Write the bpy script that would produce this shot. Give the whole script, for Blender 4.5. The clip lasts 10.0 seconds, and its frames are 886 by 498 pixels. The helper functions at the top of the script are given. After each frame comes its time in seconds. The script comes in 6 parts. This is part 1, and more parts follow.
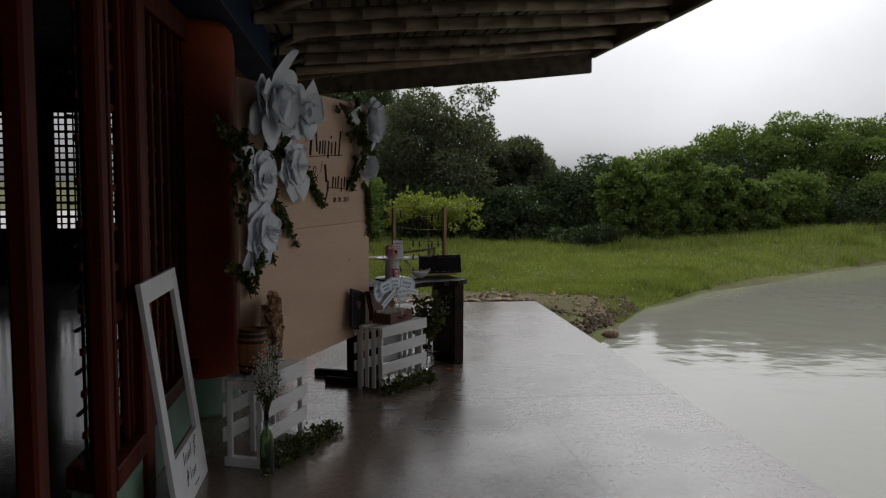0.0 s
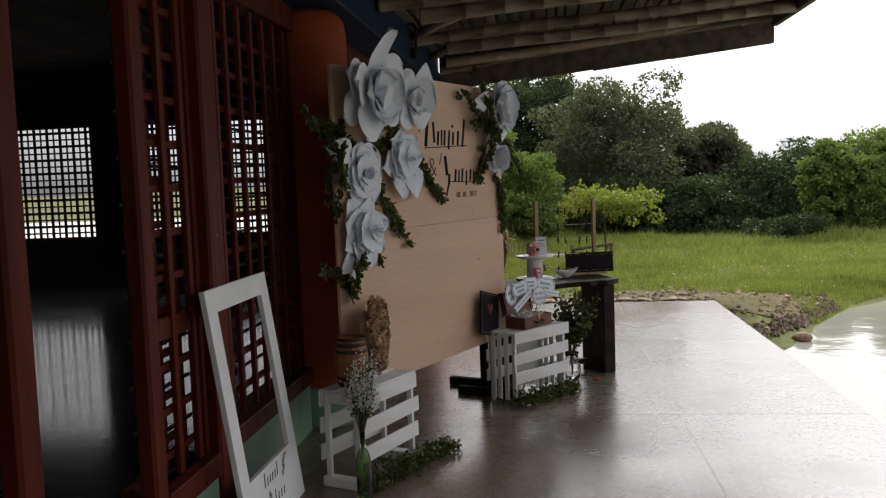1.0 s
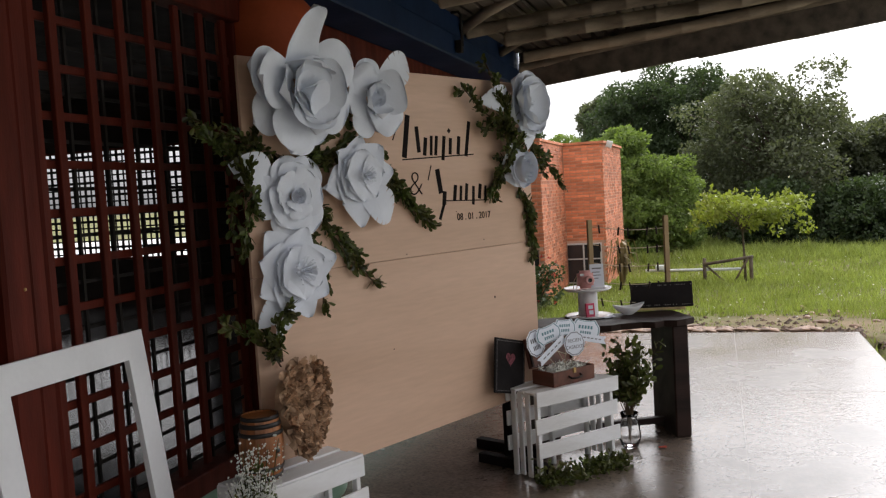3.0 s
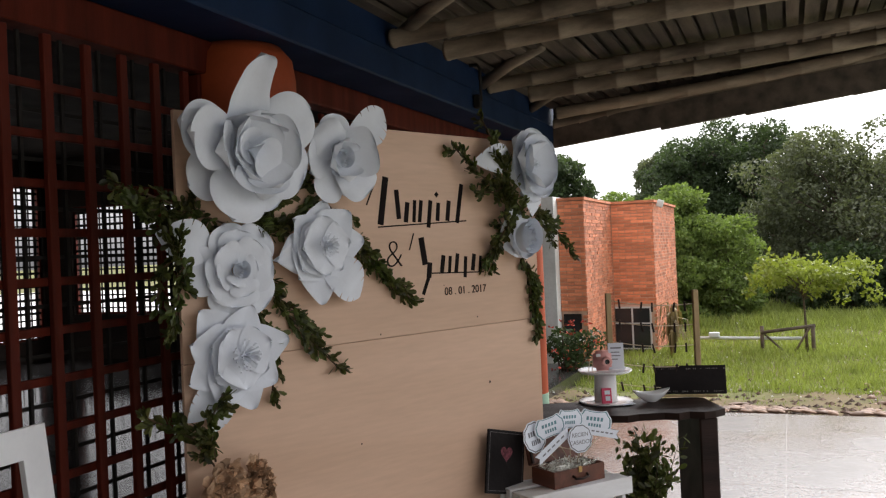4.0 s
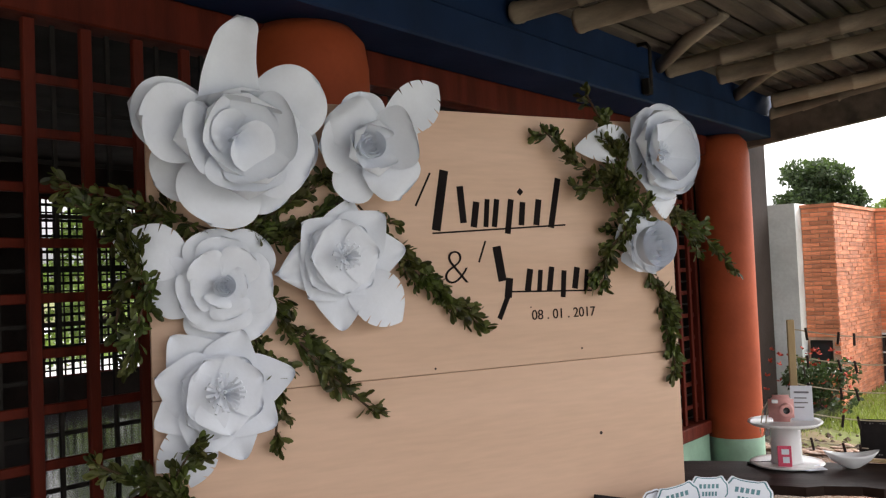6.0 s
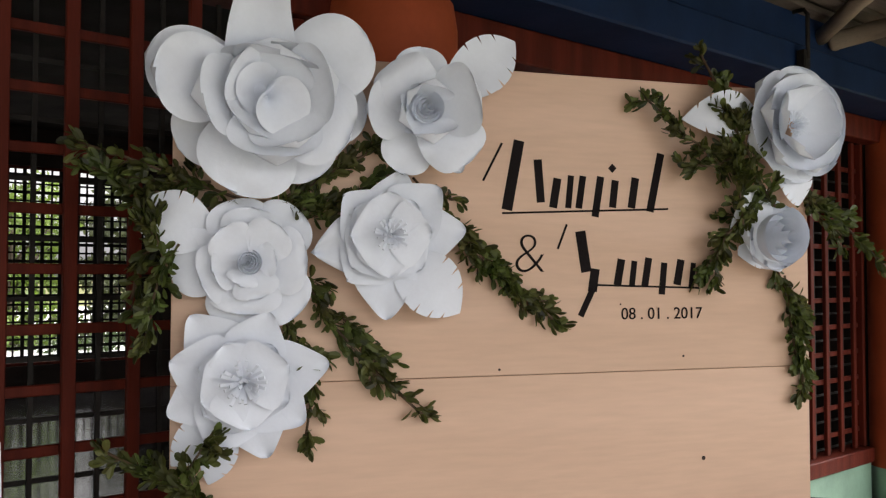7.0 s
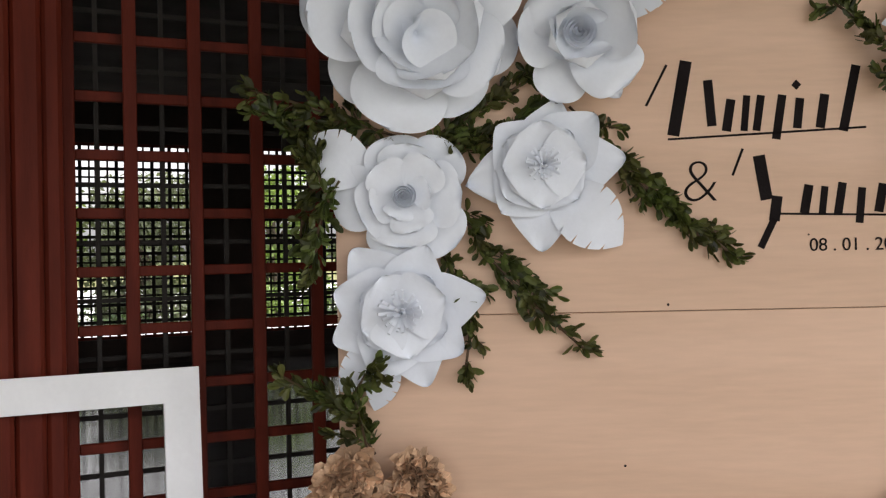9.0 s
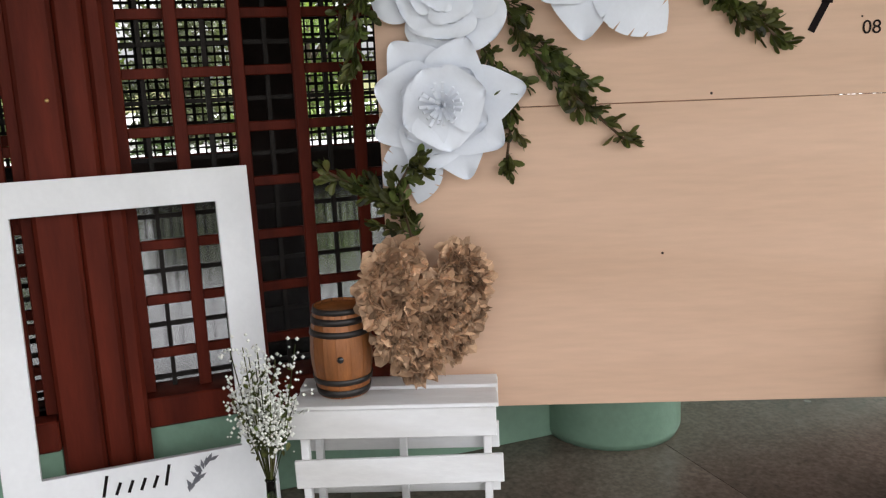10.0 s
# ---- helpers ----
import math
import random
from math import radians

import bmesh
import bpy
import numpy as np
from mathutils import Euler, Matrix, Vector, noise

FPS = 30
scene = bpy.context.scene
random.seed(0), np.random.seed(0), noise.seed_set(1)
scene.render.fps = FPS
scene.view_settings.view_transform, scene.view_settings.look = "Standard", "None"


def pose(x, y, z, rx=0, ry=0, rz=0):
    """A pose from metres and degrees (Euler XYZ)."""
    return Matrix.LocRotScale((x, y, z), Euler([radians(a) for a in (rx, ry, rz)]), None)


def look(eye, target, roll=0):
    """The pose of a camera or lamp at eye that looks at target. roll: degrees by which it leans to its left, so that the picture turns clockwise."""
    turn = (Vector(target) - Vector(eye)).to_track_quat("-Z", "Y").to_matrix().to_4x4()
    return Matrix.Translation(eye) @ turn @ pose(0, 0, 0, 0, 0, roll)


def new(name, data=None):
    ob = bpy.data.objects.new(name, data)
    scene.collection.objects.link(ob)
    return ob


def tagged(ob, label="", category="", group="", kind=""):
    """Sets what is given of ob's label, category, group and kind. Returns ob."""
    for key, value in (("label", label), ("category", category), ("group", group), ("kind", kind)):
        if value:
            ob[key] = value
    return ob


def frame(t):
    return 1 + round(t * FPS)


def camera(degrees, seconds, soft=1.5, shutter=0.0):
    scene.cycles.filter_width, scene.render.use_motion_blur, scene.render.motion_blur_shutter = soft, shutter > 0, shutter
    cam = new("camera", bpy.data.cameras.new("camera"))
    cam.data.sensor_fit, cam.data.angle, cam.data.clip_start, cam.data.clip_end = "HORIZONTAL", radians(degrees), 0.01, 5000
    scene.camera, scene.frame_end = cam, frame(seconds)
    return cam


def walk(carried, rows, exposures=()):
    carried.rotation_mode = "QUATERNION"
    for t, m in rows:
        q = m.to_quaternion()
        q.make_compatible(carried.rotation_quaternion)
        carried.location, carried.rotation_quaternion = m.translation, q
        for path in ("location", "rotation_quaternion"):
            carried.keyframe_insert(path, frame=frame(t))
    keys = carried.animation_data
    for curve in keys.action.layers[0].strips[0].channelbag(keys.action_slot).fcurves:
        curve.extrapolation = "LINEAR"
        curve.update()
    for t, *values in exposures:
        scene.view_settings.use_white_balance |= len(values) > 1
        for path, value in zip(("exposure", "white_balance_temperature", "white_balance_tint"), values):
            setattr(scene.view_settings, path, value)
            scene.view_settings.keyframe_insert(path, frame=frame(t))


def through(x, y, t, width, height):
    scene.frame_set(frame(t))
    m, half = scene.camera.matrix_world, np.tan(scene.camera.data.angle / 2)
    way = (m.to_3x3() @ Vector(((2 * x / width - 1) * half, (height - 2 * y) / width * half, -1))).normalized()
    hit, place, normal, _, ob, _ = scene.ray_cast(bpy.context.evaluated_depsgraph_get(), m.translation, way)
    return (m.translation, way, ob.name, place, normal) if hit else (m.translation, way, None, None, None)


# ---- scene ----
cam = camera(54.6, 10.0, 1.25)
PATH = [
    (0, (0.048, 0.045, 1.606), (0.262, 2.027, 1.446), 0.1),
    (0.5, (0.301, 0.284, 1.585), (0.212, 2.27, 1.371), -1.1),
    (1, (0.522, 0.63, 1.558), (0.279, 2.609, 1.399), -2.1),
    (1.5, (0.779, 0.96, 1.577), (0.43, 2.925, 1.446), -1.9),
    (2, (0.922, 1.31, 1.578), (0.501, 3.256, 1.387), -2.1),
    (2.5, (1.077, 1.677, 1.58), (0.553, 3.599, 1.41), -2.7),
    (2.7, (1.14, 1.824, 1.582), (0.578, 3.737, 1.426), -3.0),
    (3.8, (1.418, 2.492, 1.626), (0.69, 4.355, 1.604), -2.9),
    (4, (1.422, 2.634, 1.651), (0.674, 4.489, 1.655), -2.4),
    (4.5, (1.523, 2.882, 1.65), (0.694, 4.702, 1.704), -2.5),
    (5, (1.628, 3.121, 1.648), (0.684, 4.883, 1.71), -2.7),
    (5.5, (1.668, 3.406, 1.637), (0.576, 5.081, 1.704), -2.5),
    (6, (1.681, 3.723, 1.606), (0.409, 5.265, 1.676), -2.4),
    (6.2, (1.702, 3.842, 1.623), (0.351, 5.317, 1.665), -0.9),
    (7.5, (1.597, 4.36, 1.537), (-0.009, 5.546, 1.655), -0.8),
    (8, (1.597, 4.42, 1.524), (-0.075, 5.513, 1.628), -0.4),
    (8.5, (1.698, 4.46, 1.506), (-0.07, 5.395, 1.549), -0.6),
    (9, (1.738, 4.444, 1.453), (-0.1, 5.233, 1.466), -1.1),
    (9.5, (1.754, 4.396, 1.423), (-0.104, 5.122, 1.278), -1.6),
    (10, (1.771, 4.423, 1.385), (-0.067, 5.101, 0.984), -2.4),
]
walk(cam, [(t, look(eye, target, roll)) for t, eye, target, roll in PATH],
     exposures=[(0.0, -2.0, 6350, 11), (0.5, -1.45, 6400, 12), (1.0, -0.93, 6500, 12), (2.5, -0.55, 6450, 13), (4.5, -0.25, 6450, 14), (5.5, -0.08, 6480, 14), (6.0, 0.16, 6500, 14), (7.5, 0.33, 6550, 14), (8.5, 0.30, 6550, 14), (10.0, 0.48, 6350, 12)])

# ---------------------------------------------------------------- world and sun
world = bpy.data.worlds.new("overcast_sky")
scene.world = world
world.use_nodes = True
wn, wl = world.node_tree.nodes, world.node_tree.links
sky = wn.new("ShaderNodeTexSky")
sky.sky_type = "NISHITA"
sky.sun_disc = False
sky.sun_elevation = radians(38)
sky.sun_rotation = radians(20)
sky.dust_density = 2.0
grey = wn.new("ShaderNodeHueSaturation")
grey.inputs["Saturation"].default_value = 0.0
grey.inputs["Value"].default_value = 3.2
cloud_tc = wn.new("ShaderNodeTexCoord")
cloud = wn.new("ShaderNodeTexNoise")
cloud.inputs["Scale"].default_value = 3.0
cloud.inputs["Detail"].default_value = 5.0
cloud_ramp = wn.new("ShaderNodeMapRange")
cloud_ramp.inputs["To Min"].default_value = 0.7
cloud_ramp.inputs["To Max"].default_value = 1.35
cloud_mul = wn.new("ShaderNodeVectorMath")
cloud_mul.operation = "SCALE"
wl.new(cloud_tc.outputs["Generated"], cloud.inputs["Vector"])
wl.new(cloud.outputs["Fac"], cloud_ramp.inputs["Value"])
wl.new(sky.outputs[0], grey.inputs["Color"])
wl.new(grey.outputs[0], cloud_mul.inputs[0])
wl.new(cloud_ramp.outputs[0], cloud_mul.inputs["Scale"])
# an overcast sky is darker towards the horizon than overhead
split = wn.new("ShaderNodeSeparateXYZ")
rise = wn.new("ShaderNodeMapRange")
rise.inputs["From Min"].default_value = 0.0
rise.inputs["From Max"].default_value = 1.0
rise.inputs["To Min"].default_value = 0.27
rise.inputs["To Max"].default_value = 2.45
over_mul = wn.new("ShaderNodeVectorMath")
over_mul.operation = "SCALE"
wl.new(cloud_tc.outputs["Generated"], split.inputs[0])
wl.new(split.outputs["Z"], rise.inputs["Value"])
wl.new(cloud_mul.outputs[0], over_mul.inputs[0])
wl.new(rise.outputs[0], over_mul.inputs["Scale"])
wl.new(over_mul.outputs[0], wn["Background"].inputs["Color"])
wn["Background"].inputs["Strength"].default_value = 0.15
sun_data = bpy.data.lights.new("sun", "SUN")
sun_data.energy = 0.9
sun_data.angle = radians(25)
sun_data.color = (1.0, 0.97, 0.92)
sun = new("sun", sun_data)
sun.matrix_world = look((20 * math.sin(radians(20)), 20 * math.cos(radians(20)), 20 * math.tan(radians(38))), (0, 0, 0))

# ---------------------------------------------------------------- materials
def mat(name, base, rough=0.6, vary=0.15, scale=8.0, fine=0.08, bump=0.2, metal=0.0, stretch=(1, 1, 1), spec=0.5,
        tint=None, per_object=0.0, per_island=0.0, rough_vary=0.12):
    """A procedural surface: base colour with broad stains, fine grain, bump and uneven gloss."""
    m = bpy.data.materials.new(name)
    m.use_nodes = True
    n, l = m.node_tree.nodes, m.node_tree.links
    b = n["Principled BSDF"]
    tc = n.new("ShaderNodeTexCoord")
    mp = n.new("ShaderNodeMapping")
    mp.inputs["Scale"].default_value = stretch
    l.new(tc.outputs["Object"], mp.inputs["Vector"])
    broad = n.new("ShaderNodeTexNoise")
    broad.inputs["Scale"].default_value = scale
    broad.inputs["Detail"].default_value = 4
    grain = n.new("ShaderNodeTexNoise")
    grain.inputs["Scale"].default_value = scale * 14
    grain.inputs["Detail"].default_value = 5
    l.new(mp.outputs[0], broad.inputs["Vector"])
    l.new(mp.outputs[0], grain.inputs["Vector"])
    mix = n.new("ShaderNodeMix")
    mix.data_type = "RGBA"
    other = tint if tint else [c * (1 - 2.2 * vary) for c in base]
    light = [min(1, c * (1 + vary)) for c in base]
    mix.inputs["A"].default_value = (*light, 1)
    mix.inputs["B"].default_value = (*other, 1)
    rng = n.new("ShaderNodeMapRange")
    rng.inputs["From Min"].default_value = 0.35
    rng.inputs["From Max"].default_value = 0.7
    l.new(broad.outputs["Fac"], rng.inputs["Value"])
    l.new(rng.outputs[0], mix.inputs["Factor"])
    val = n.new("ShaderNodeMapRange")
    val.inputs["To Min"].default_value = 1 - 2 * fine
    val.inputs["To Max"].default_value = 1 + 2 * fine
    l.new(grain.outputs["Fac"], val.inputs["Value"])
    hsv = n.new("ShaderNodeHueSaturation")
    l.new(mix.outputs["Result"], hsv.inputs["Color"])
    last = val.outputs[0]
    for amount, node, socket in ((per_object, "ShaderNodeObjectInfo", "Random"), (per_island, "ShaderNodeNewGeometry", "Random Per Island")):
        if amount:
            info = n.new(node)
            r = n.new("ShaderNodeMapRange")
            r.inputs["To Min"].default_value = 1 - amount
            r.inputs["To Max"].default_value = 1 + amount
            l.new(info.outputs[socket], r.inputs["Value"])
            mul = n.new("ShaderNodeMath")
            mul.operation = "MULTIPLY"
            l.new(last, mul.inputs[0])
            l.new(r.outputs[0], mul.inputs[1])
            last = mul.outputs[0]
    l.new(last, hsv.inputs["Value"])
    l.new(hsv.outputs[0], b.inputs["Base Color"])
    rr = n.new("ShaderNodeMapRange")
    rr.inputs["To Min"].default_value = max(0.02, rough - rough_vary)
    rr.inputs["To Max"].default_value = min(1, rough + rough_vary)
    l.new(broad.outputs["Fac"], rr.inputs["Value"])
    l.new(rr.outputs[0], b.inputs["Roughness"])
    b.inputs["Metallic"].default_value = metal
    b.inputs["Specular IOR Level"].default_value = spec
    if bump:
        bp = n.new("ShaderNodeBump")
        bp.inputs["Strength"].default_value = bump
        bp.inputs["Distance"].default_value = 0.01
        l.new(grain.outputs["Fac"], bp.inputs["Height"])
        l.new(bp.outputs[0], b.inputs["Normal"])
    return m


def leaf_mat(name, base, vary=0.35, through=0.35, rough=0.55, tint=None, scale=1.0):
    """Foliage: every leaf a little different, with some light coming through it."""
    m = mat(name, base, rough, 0.15, scale, 0.05, 0.0, per_island=vary, spec=0.3, tint=tint)
    n, l = m.node_tree.nodes, m.node_tree.links
    b = n["Principled BSDF"]
    t = n.new("ShaderNodeBsdfTranslucent")
    t.inputs["Color"].default_value = (base[0] * 1.5, base[1] * 1.6, base[2] * 0.8, 1)
    mx = n.new("ShaderNodeMixShader")
    mx.inputs[0].default_value = through
    l.new(b.outputs[0], mx.inputs[1])
    l.new(t.outputs[0], mx.inputs[2])
    l.new(mx.outputs[0], n["Material Output"].inputs["Surface"])
    return m


def speckle(m, scale, dark, light, bump):
    """Adds a fine sandy speckle and pitting to a surface."""
    n, l = m.node_tree.nodes, m.node_tree.links
    b = n["Principled BSDF"]
    tc = n.new("ShaderNodeTexCoord")
    sn = n.new("ShaderNodeTexNoise")
    sn.inputs["Scale"].default_value = scale
    sn.inputs["Detail"].default_value = 6
    l.new(tc.outputs["Object"], sn.inputs["Vector"])
    r = n.new("ShaderNodeMapRange")
    r.inputs["From Min"].default_value = 0.3
    r.inputs["From Max"].default_value = 0.7
    r.inputs["To Min"].default_value = dark
    r.inputs["To Max"].default_value = light
    l.new(sn.outputs["Fac"], r.inputs["Value"])
    mul = n.new("ShaderNodeVectorMath")
    mul.operation = "SCALE"
    l.new(b.inputs["Base Color"].links[0].from_socket, mul.inputs[0])
    l.new(r.outputs[0], mul.inputs["Scale"])
    l.new(mul.outputs[0], b.inputs["Base Color"])
    bp = n.new("ShaderNodeBump")
    bp.inputs["Strength"].default_value = bump
    bp.inputs["Distance"].default_value = 0.003
    l.new(sn.outputs["Fac"], bp.inputs["Height"])
    if b.inputs["Normal"].links:
        l.new(b.inputs["Normal"].links[0].from_socket, bp.inputs["Normal"])
    l.new(bp.outputs[0], b.inputs["Normal"])


def glass_mat(name, tint=(1, 1, 1), rough=0.02):
    m = bpy.data.materials.new(name)
    m.use_nodes = True
    b = m.node_tree.nodes["Principled BSDF"]
    b.inputs["Base Color"].default_value = (*tint, 1)
    b.inputs["Transmission Weight"].default_value = 1
    b.inputs["Roughness"].default_value = rough
    b.inputs["IOR"].default_value = 1.45
    return m


PAPER = mat("white_card_paper", (0.77, 0.81, 0.88), 0.75, 0.03, 6, 0.015, 0.04, spec=0.25)
PLY = mat("birch_plywood", (0.63, 0.425, 0.30), 0.5, 0.05, 1.7, 0.05, 0.05, stretch=(1, 0.3, 2.6), tint=(0.575, 0.38, 0.26))
INK = mat("black_paint", (0.012, 0.009, 0.009), 0.85, 0.1, 8, spec=0.1)
CRATE = mat("white_painted_pine", (0.78, 0.79, 0.80), 0.6, 0.06, 5, 0.04, 0.12, stretch=(1, 0.3, 1), tint=(0.62, 0.61, 0.59))
FRAME = mat("white_lacquered_board", (0.80, 0.81, 0.82), 0.55, 0.03, 4, 0.02, 0.03)
DECK = mat("wet_polished_concrete", (0.165, 0.128, 0.102), 0.21, 0.18, 1.3, 0.14, 0.16, tint=(0.09, 0.068, 0.053), rough_vary=0.22)
speckle(DECK, 60, 0.72, 1.25, 0.3)
DECK.node_tree.nodes["Principled BSDF"].inputs["Coat Weight"].default_value = 0.12
DECK.node_tree.nodes["Principled BSDF"].inputs["Coat Roughness"].default_value = 0.15
DECK.node_tree.nodes["Principled BSDF"].inputs["Coat IOR"].default_value = 1.33
REDWOOD = mat("red_stained_wood", (0.096, 0.0132, 0.0055), 0.6, 0.18, 3, 0.08, 0.12, stretch=(4, 4, 0.5), spec=0.15)
IRON = mat("dark_iron", (0.018, 0.015, 0.013), 0.7, 0.2, 10, spec=0.2)
BLUE = mat("navy_painted_beam", (0.0060, 0.021, 0.066), 0.6, 0.12, 2.5, 0.05, 0.1, spec=0.2)
ORANGE = mat("burnt_orange_paint", (0.36, 0.07, 0.023), 0.65, 0.10, 3, 0.05, 0.1, spec=0.25)
GREEN = mat("sage_green_paint", (0.22, 0.36, 0.26), 0.5, 0.10, 3, 0.05, 0.1)
BAMBOO = mat("weathered_guadua", (0.25, 0.20, 0.145), 0.6, 0.22, 5, 0.1, 0.25, stretch=(0.35, 2, 2), tint=(0.115, 0.088, 0.062), per_object=0.2)
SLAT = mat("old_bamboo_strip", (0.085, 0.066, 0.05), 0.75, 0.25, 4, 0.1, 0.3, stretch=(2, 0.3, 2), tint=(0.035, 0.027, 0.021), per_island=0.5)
ROOF = mat("dark_roof_sheet", (0.05, 0.042, 0.036), 0.85, 0.2, 3)
# Near-black base colours: the hall's deep shade is put into floor, walls, ceiling.
HALLFLOOR = mat("shaded_hall_cement", (0.04, 0.038, 0.037), 0.13, 0.3, 0.9, 0.1, 0.04, tint=(0.022, 0.021, 0.02), rough_vary=0.08, spec=0.95)
HALLWALL = mat("shaded_hall_plaster", (0.035, 0.026, 0.022), 0.9, 0.15, 1.5, spec=0.1)
CEIL = mat("shaded_hall_boards", (0.025, 0.02, 0.017), 0.9, 0.2, 2, spec=0.1)
BOX = leaf_mat("boxwood_leaf", (0.060, 0.082, 0.020), 0.8, 0.25, 0.4, tint=(0.075, 0.06, 0.02), scale=9.0)
STEM = mat("brown_stem", (0.10, 0.06, 0.03), 0.7)
TREE_A = leaf_mat("dark_tree_leaf", (0.045, 0.068, 0.03), 0.45)
TREE_B = leaf_mat("grey_green_tree_leaf", (0.095, 0.108, 0.066), 0.45)
TREE_C = leaf_mat("bright_shrub_leaf", (0.14, 0.195, 0.055), 0.45)
TREE_Y = leaf_mat("yellow_green_leaf", (0.19, 0.225, 0.045), 0.35)
BARK = mat("tree_bark", (0.12, 0.09, 0.065), 0.85, 0.25, 6, 0.1, 0.4)
GRASS = leaf_mat("grass_blade", (0.225, 0.265, 0.075), 0.6, 0.3, tint=(0.12, 0.145, 0.045), scale=0.9)
SOIL = mat("grassy_ground", (0.115, 0.13, 0.045), 0.95, 0.25, 0.8, 0.25, 0.5, tint=(0.13, 0.105, 0.06), spec=0.1)
STONE = mat("river_cobble", (0.185, 0.115, 0.075), 0.7, 0.2, 5, 0.1, 0.2, per_object=0.4, per_island=0.4)
BRICK = mat("orange_clay_brick", (0.62, 0.225, 0.115), 0.8, 0.15, 6, 0.1, 0.2, per_object=0.3, per_island=0.3)
MORTAR = mat("brick_mortar", (0.60, 0.39, 0.29), 0.9, 0.15, 6)
RENDER = mat("white_rendered_wall", (0.66, 0.68, 0.67), 0.8, 0.08, 2)
DARKGLASS = mat("dark_window_glass", (0.03, 0.032, 0.035), 0.08, 0.1, 2, bump=0.0)
ALU = mat("grey_window_frame", (0.6, 0.6, 0.6), 0.4, 0.05, 4)
BURLAP = mat("brown_tissue_paper", (0.47, 0.31, 0.195), 0.8, 0.25, 12, 0.1, 0.1, per_island=0.4, tint=(0.27, 0.155, 0.085))
BARREL = mat("orange_oak_stave", (0.33, 0.12, 0.035), 0.4, 0.2, 5, 0.1, 0.15, stretch=(3, 3, 0.6), per_object=0.12)
HOOP = mat("black_barrel_hoop", (0.03, 0.026, 0.024), 0.45, 0.1, 8, metal=0.4)
CHALK = mat("blackboard", (0.018, 0.015, 0.015), 0.85, 0.2, 3, spec=0.15)
DARKWOOD = mat("dark_stained_wood", (0.024, 0.012, 0.009), 0.55, 0.25, 3, 0.1, 0.2, stretch=(0.5, 3, 3), spec=0.22)
CASEWOOD = mat("brown_suitcase_wood", (0.13, 0.042, 0.022), 0.45, 0.2, 6, 0.08, 0.1, stretch=(0.6, 3, 3))
BRASS = mat("aged_brass", (0.45, 0.30, 0.12), 0.35, 0.1, 10, metal=0.9)
PINK = mat("pale_pink_plastic", (0.72, 0.36, 0.33), 0.35, 0.04, 5, bump=0.0)
HOTPINK = mat("hot_pink_card", (0.68, 0.06, 0.13), 0.5, 0.08, 8)
BLACKPL = mat("black_plastic", (0.02, 0.02, 0.02), 0.25, 0.1, 8)
TWINE = mat("natural_twine", (0.5, 0.42, 0.3), 0.8, 0.1, 20)
POSTWOOD = mat("raw_pine_post", (0.42, 0.30, 0.15), 0.65, 0.15, 4, 0.08, 0.15, stretch=(3, 3, 0.5))
CERAMIC = mat("white_glazed_ceramic", (0.80, 0.80, 0.80), 0.2, 0.02, 4, 0.01, 0.0)
BLUEINK = mat("teal_print", (0.10, 0.24, 0.28), 0.6, 0.1, 10)
GREYINK = mat("grey_print", (0.16, 0.16, 0.18), 0.6, 0.1, 10)
GLASS = glass_mat("clear_glass")
BOTTLE = glass_mat("green_bottle_glass", (0.35, 0.5, 0.2))
GYPS = mat("tiny_white_blossom", (0.75, 0.76, 0.70), 0.8, 0.05, 20, per_island=0.15)
REDPETAL = mat("red_petal", (0.5, 0.06, 0.03), 0.6, 0.1, 10, per_island=0.2)
WATER = bpy.data.materials.new("murky_pond_water")
WATER.use_nodes = True
wb = WATER.node_tree.nodes["Principled BSDF"]
wb.inputs["Base Color"].default_value = (0.32, 0.315, 0.265, 1)
wb.inputs["Roughness"].default_value = 0.06
wb.inputs["IOR"].default_value = 1.33
wtc = WATER.node_tree.nodes.new("ShaderNodeTexCoord")
wnz = WATER.node_tree.nodes.new("ShaderNodeTexNoise")
wnz.inputs["Scale"].default_value = 2.2
wnz.inputs["Detail"].default_value = 3
wbp = WATER.node_tree.nodes.new("ShaderNodeBump")
wbp.inputs["Strength"].default_value = 0.16
wbp.inputs["Distance"].default_value = 0.05
WATER.node_tree.links.new(wtc.outputs["Object"], wnz.inputs["Vector"])
WATER.node_tree.links.new(wnz.outputs["Fac"], wbp.inputs["Height"])
WATER.node_tree.links.new(wbp.outputs[0], wb.inputs["Normal"])


# ---------------------------------------------------------------- helpers for shapes
def data_mesh(name, verts, faces, material, smooth=False):
    me = bpy.data.meshes.new(name)
    me.from_pydata([tuple(v) for v in verts], [], faces)
    me.materials.append(material)
    if smooth:
        me.shade_smooth()
    me.update()
    return me


def put(name, me, parent=None, m=None, label=""):
    ob = new(name, me)
    if parent:
        ob.parent = parent
    if m is not None:
        ob.matrix_basis = m
    if label:
        tagged(ob, label)
    return ob


def empty(name, m, label, category, group="", kind=""):
    ob = new(name)
    ob.matrix_basis = m
    ob.empty_display_size = 0.1
    return tagged(ob, label, category, group, kind)


BOX_FACES = [(0, 3, 2, 1), (4, 5, 6, 7), (0, 1, 5, 4), (1, 2, 6, 5), (2, 3, 7, 6), (3, 0, 4, 7)]


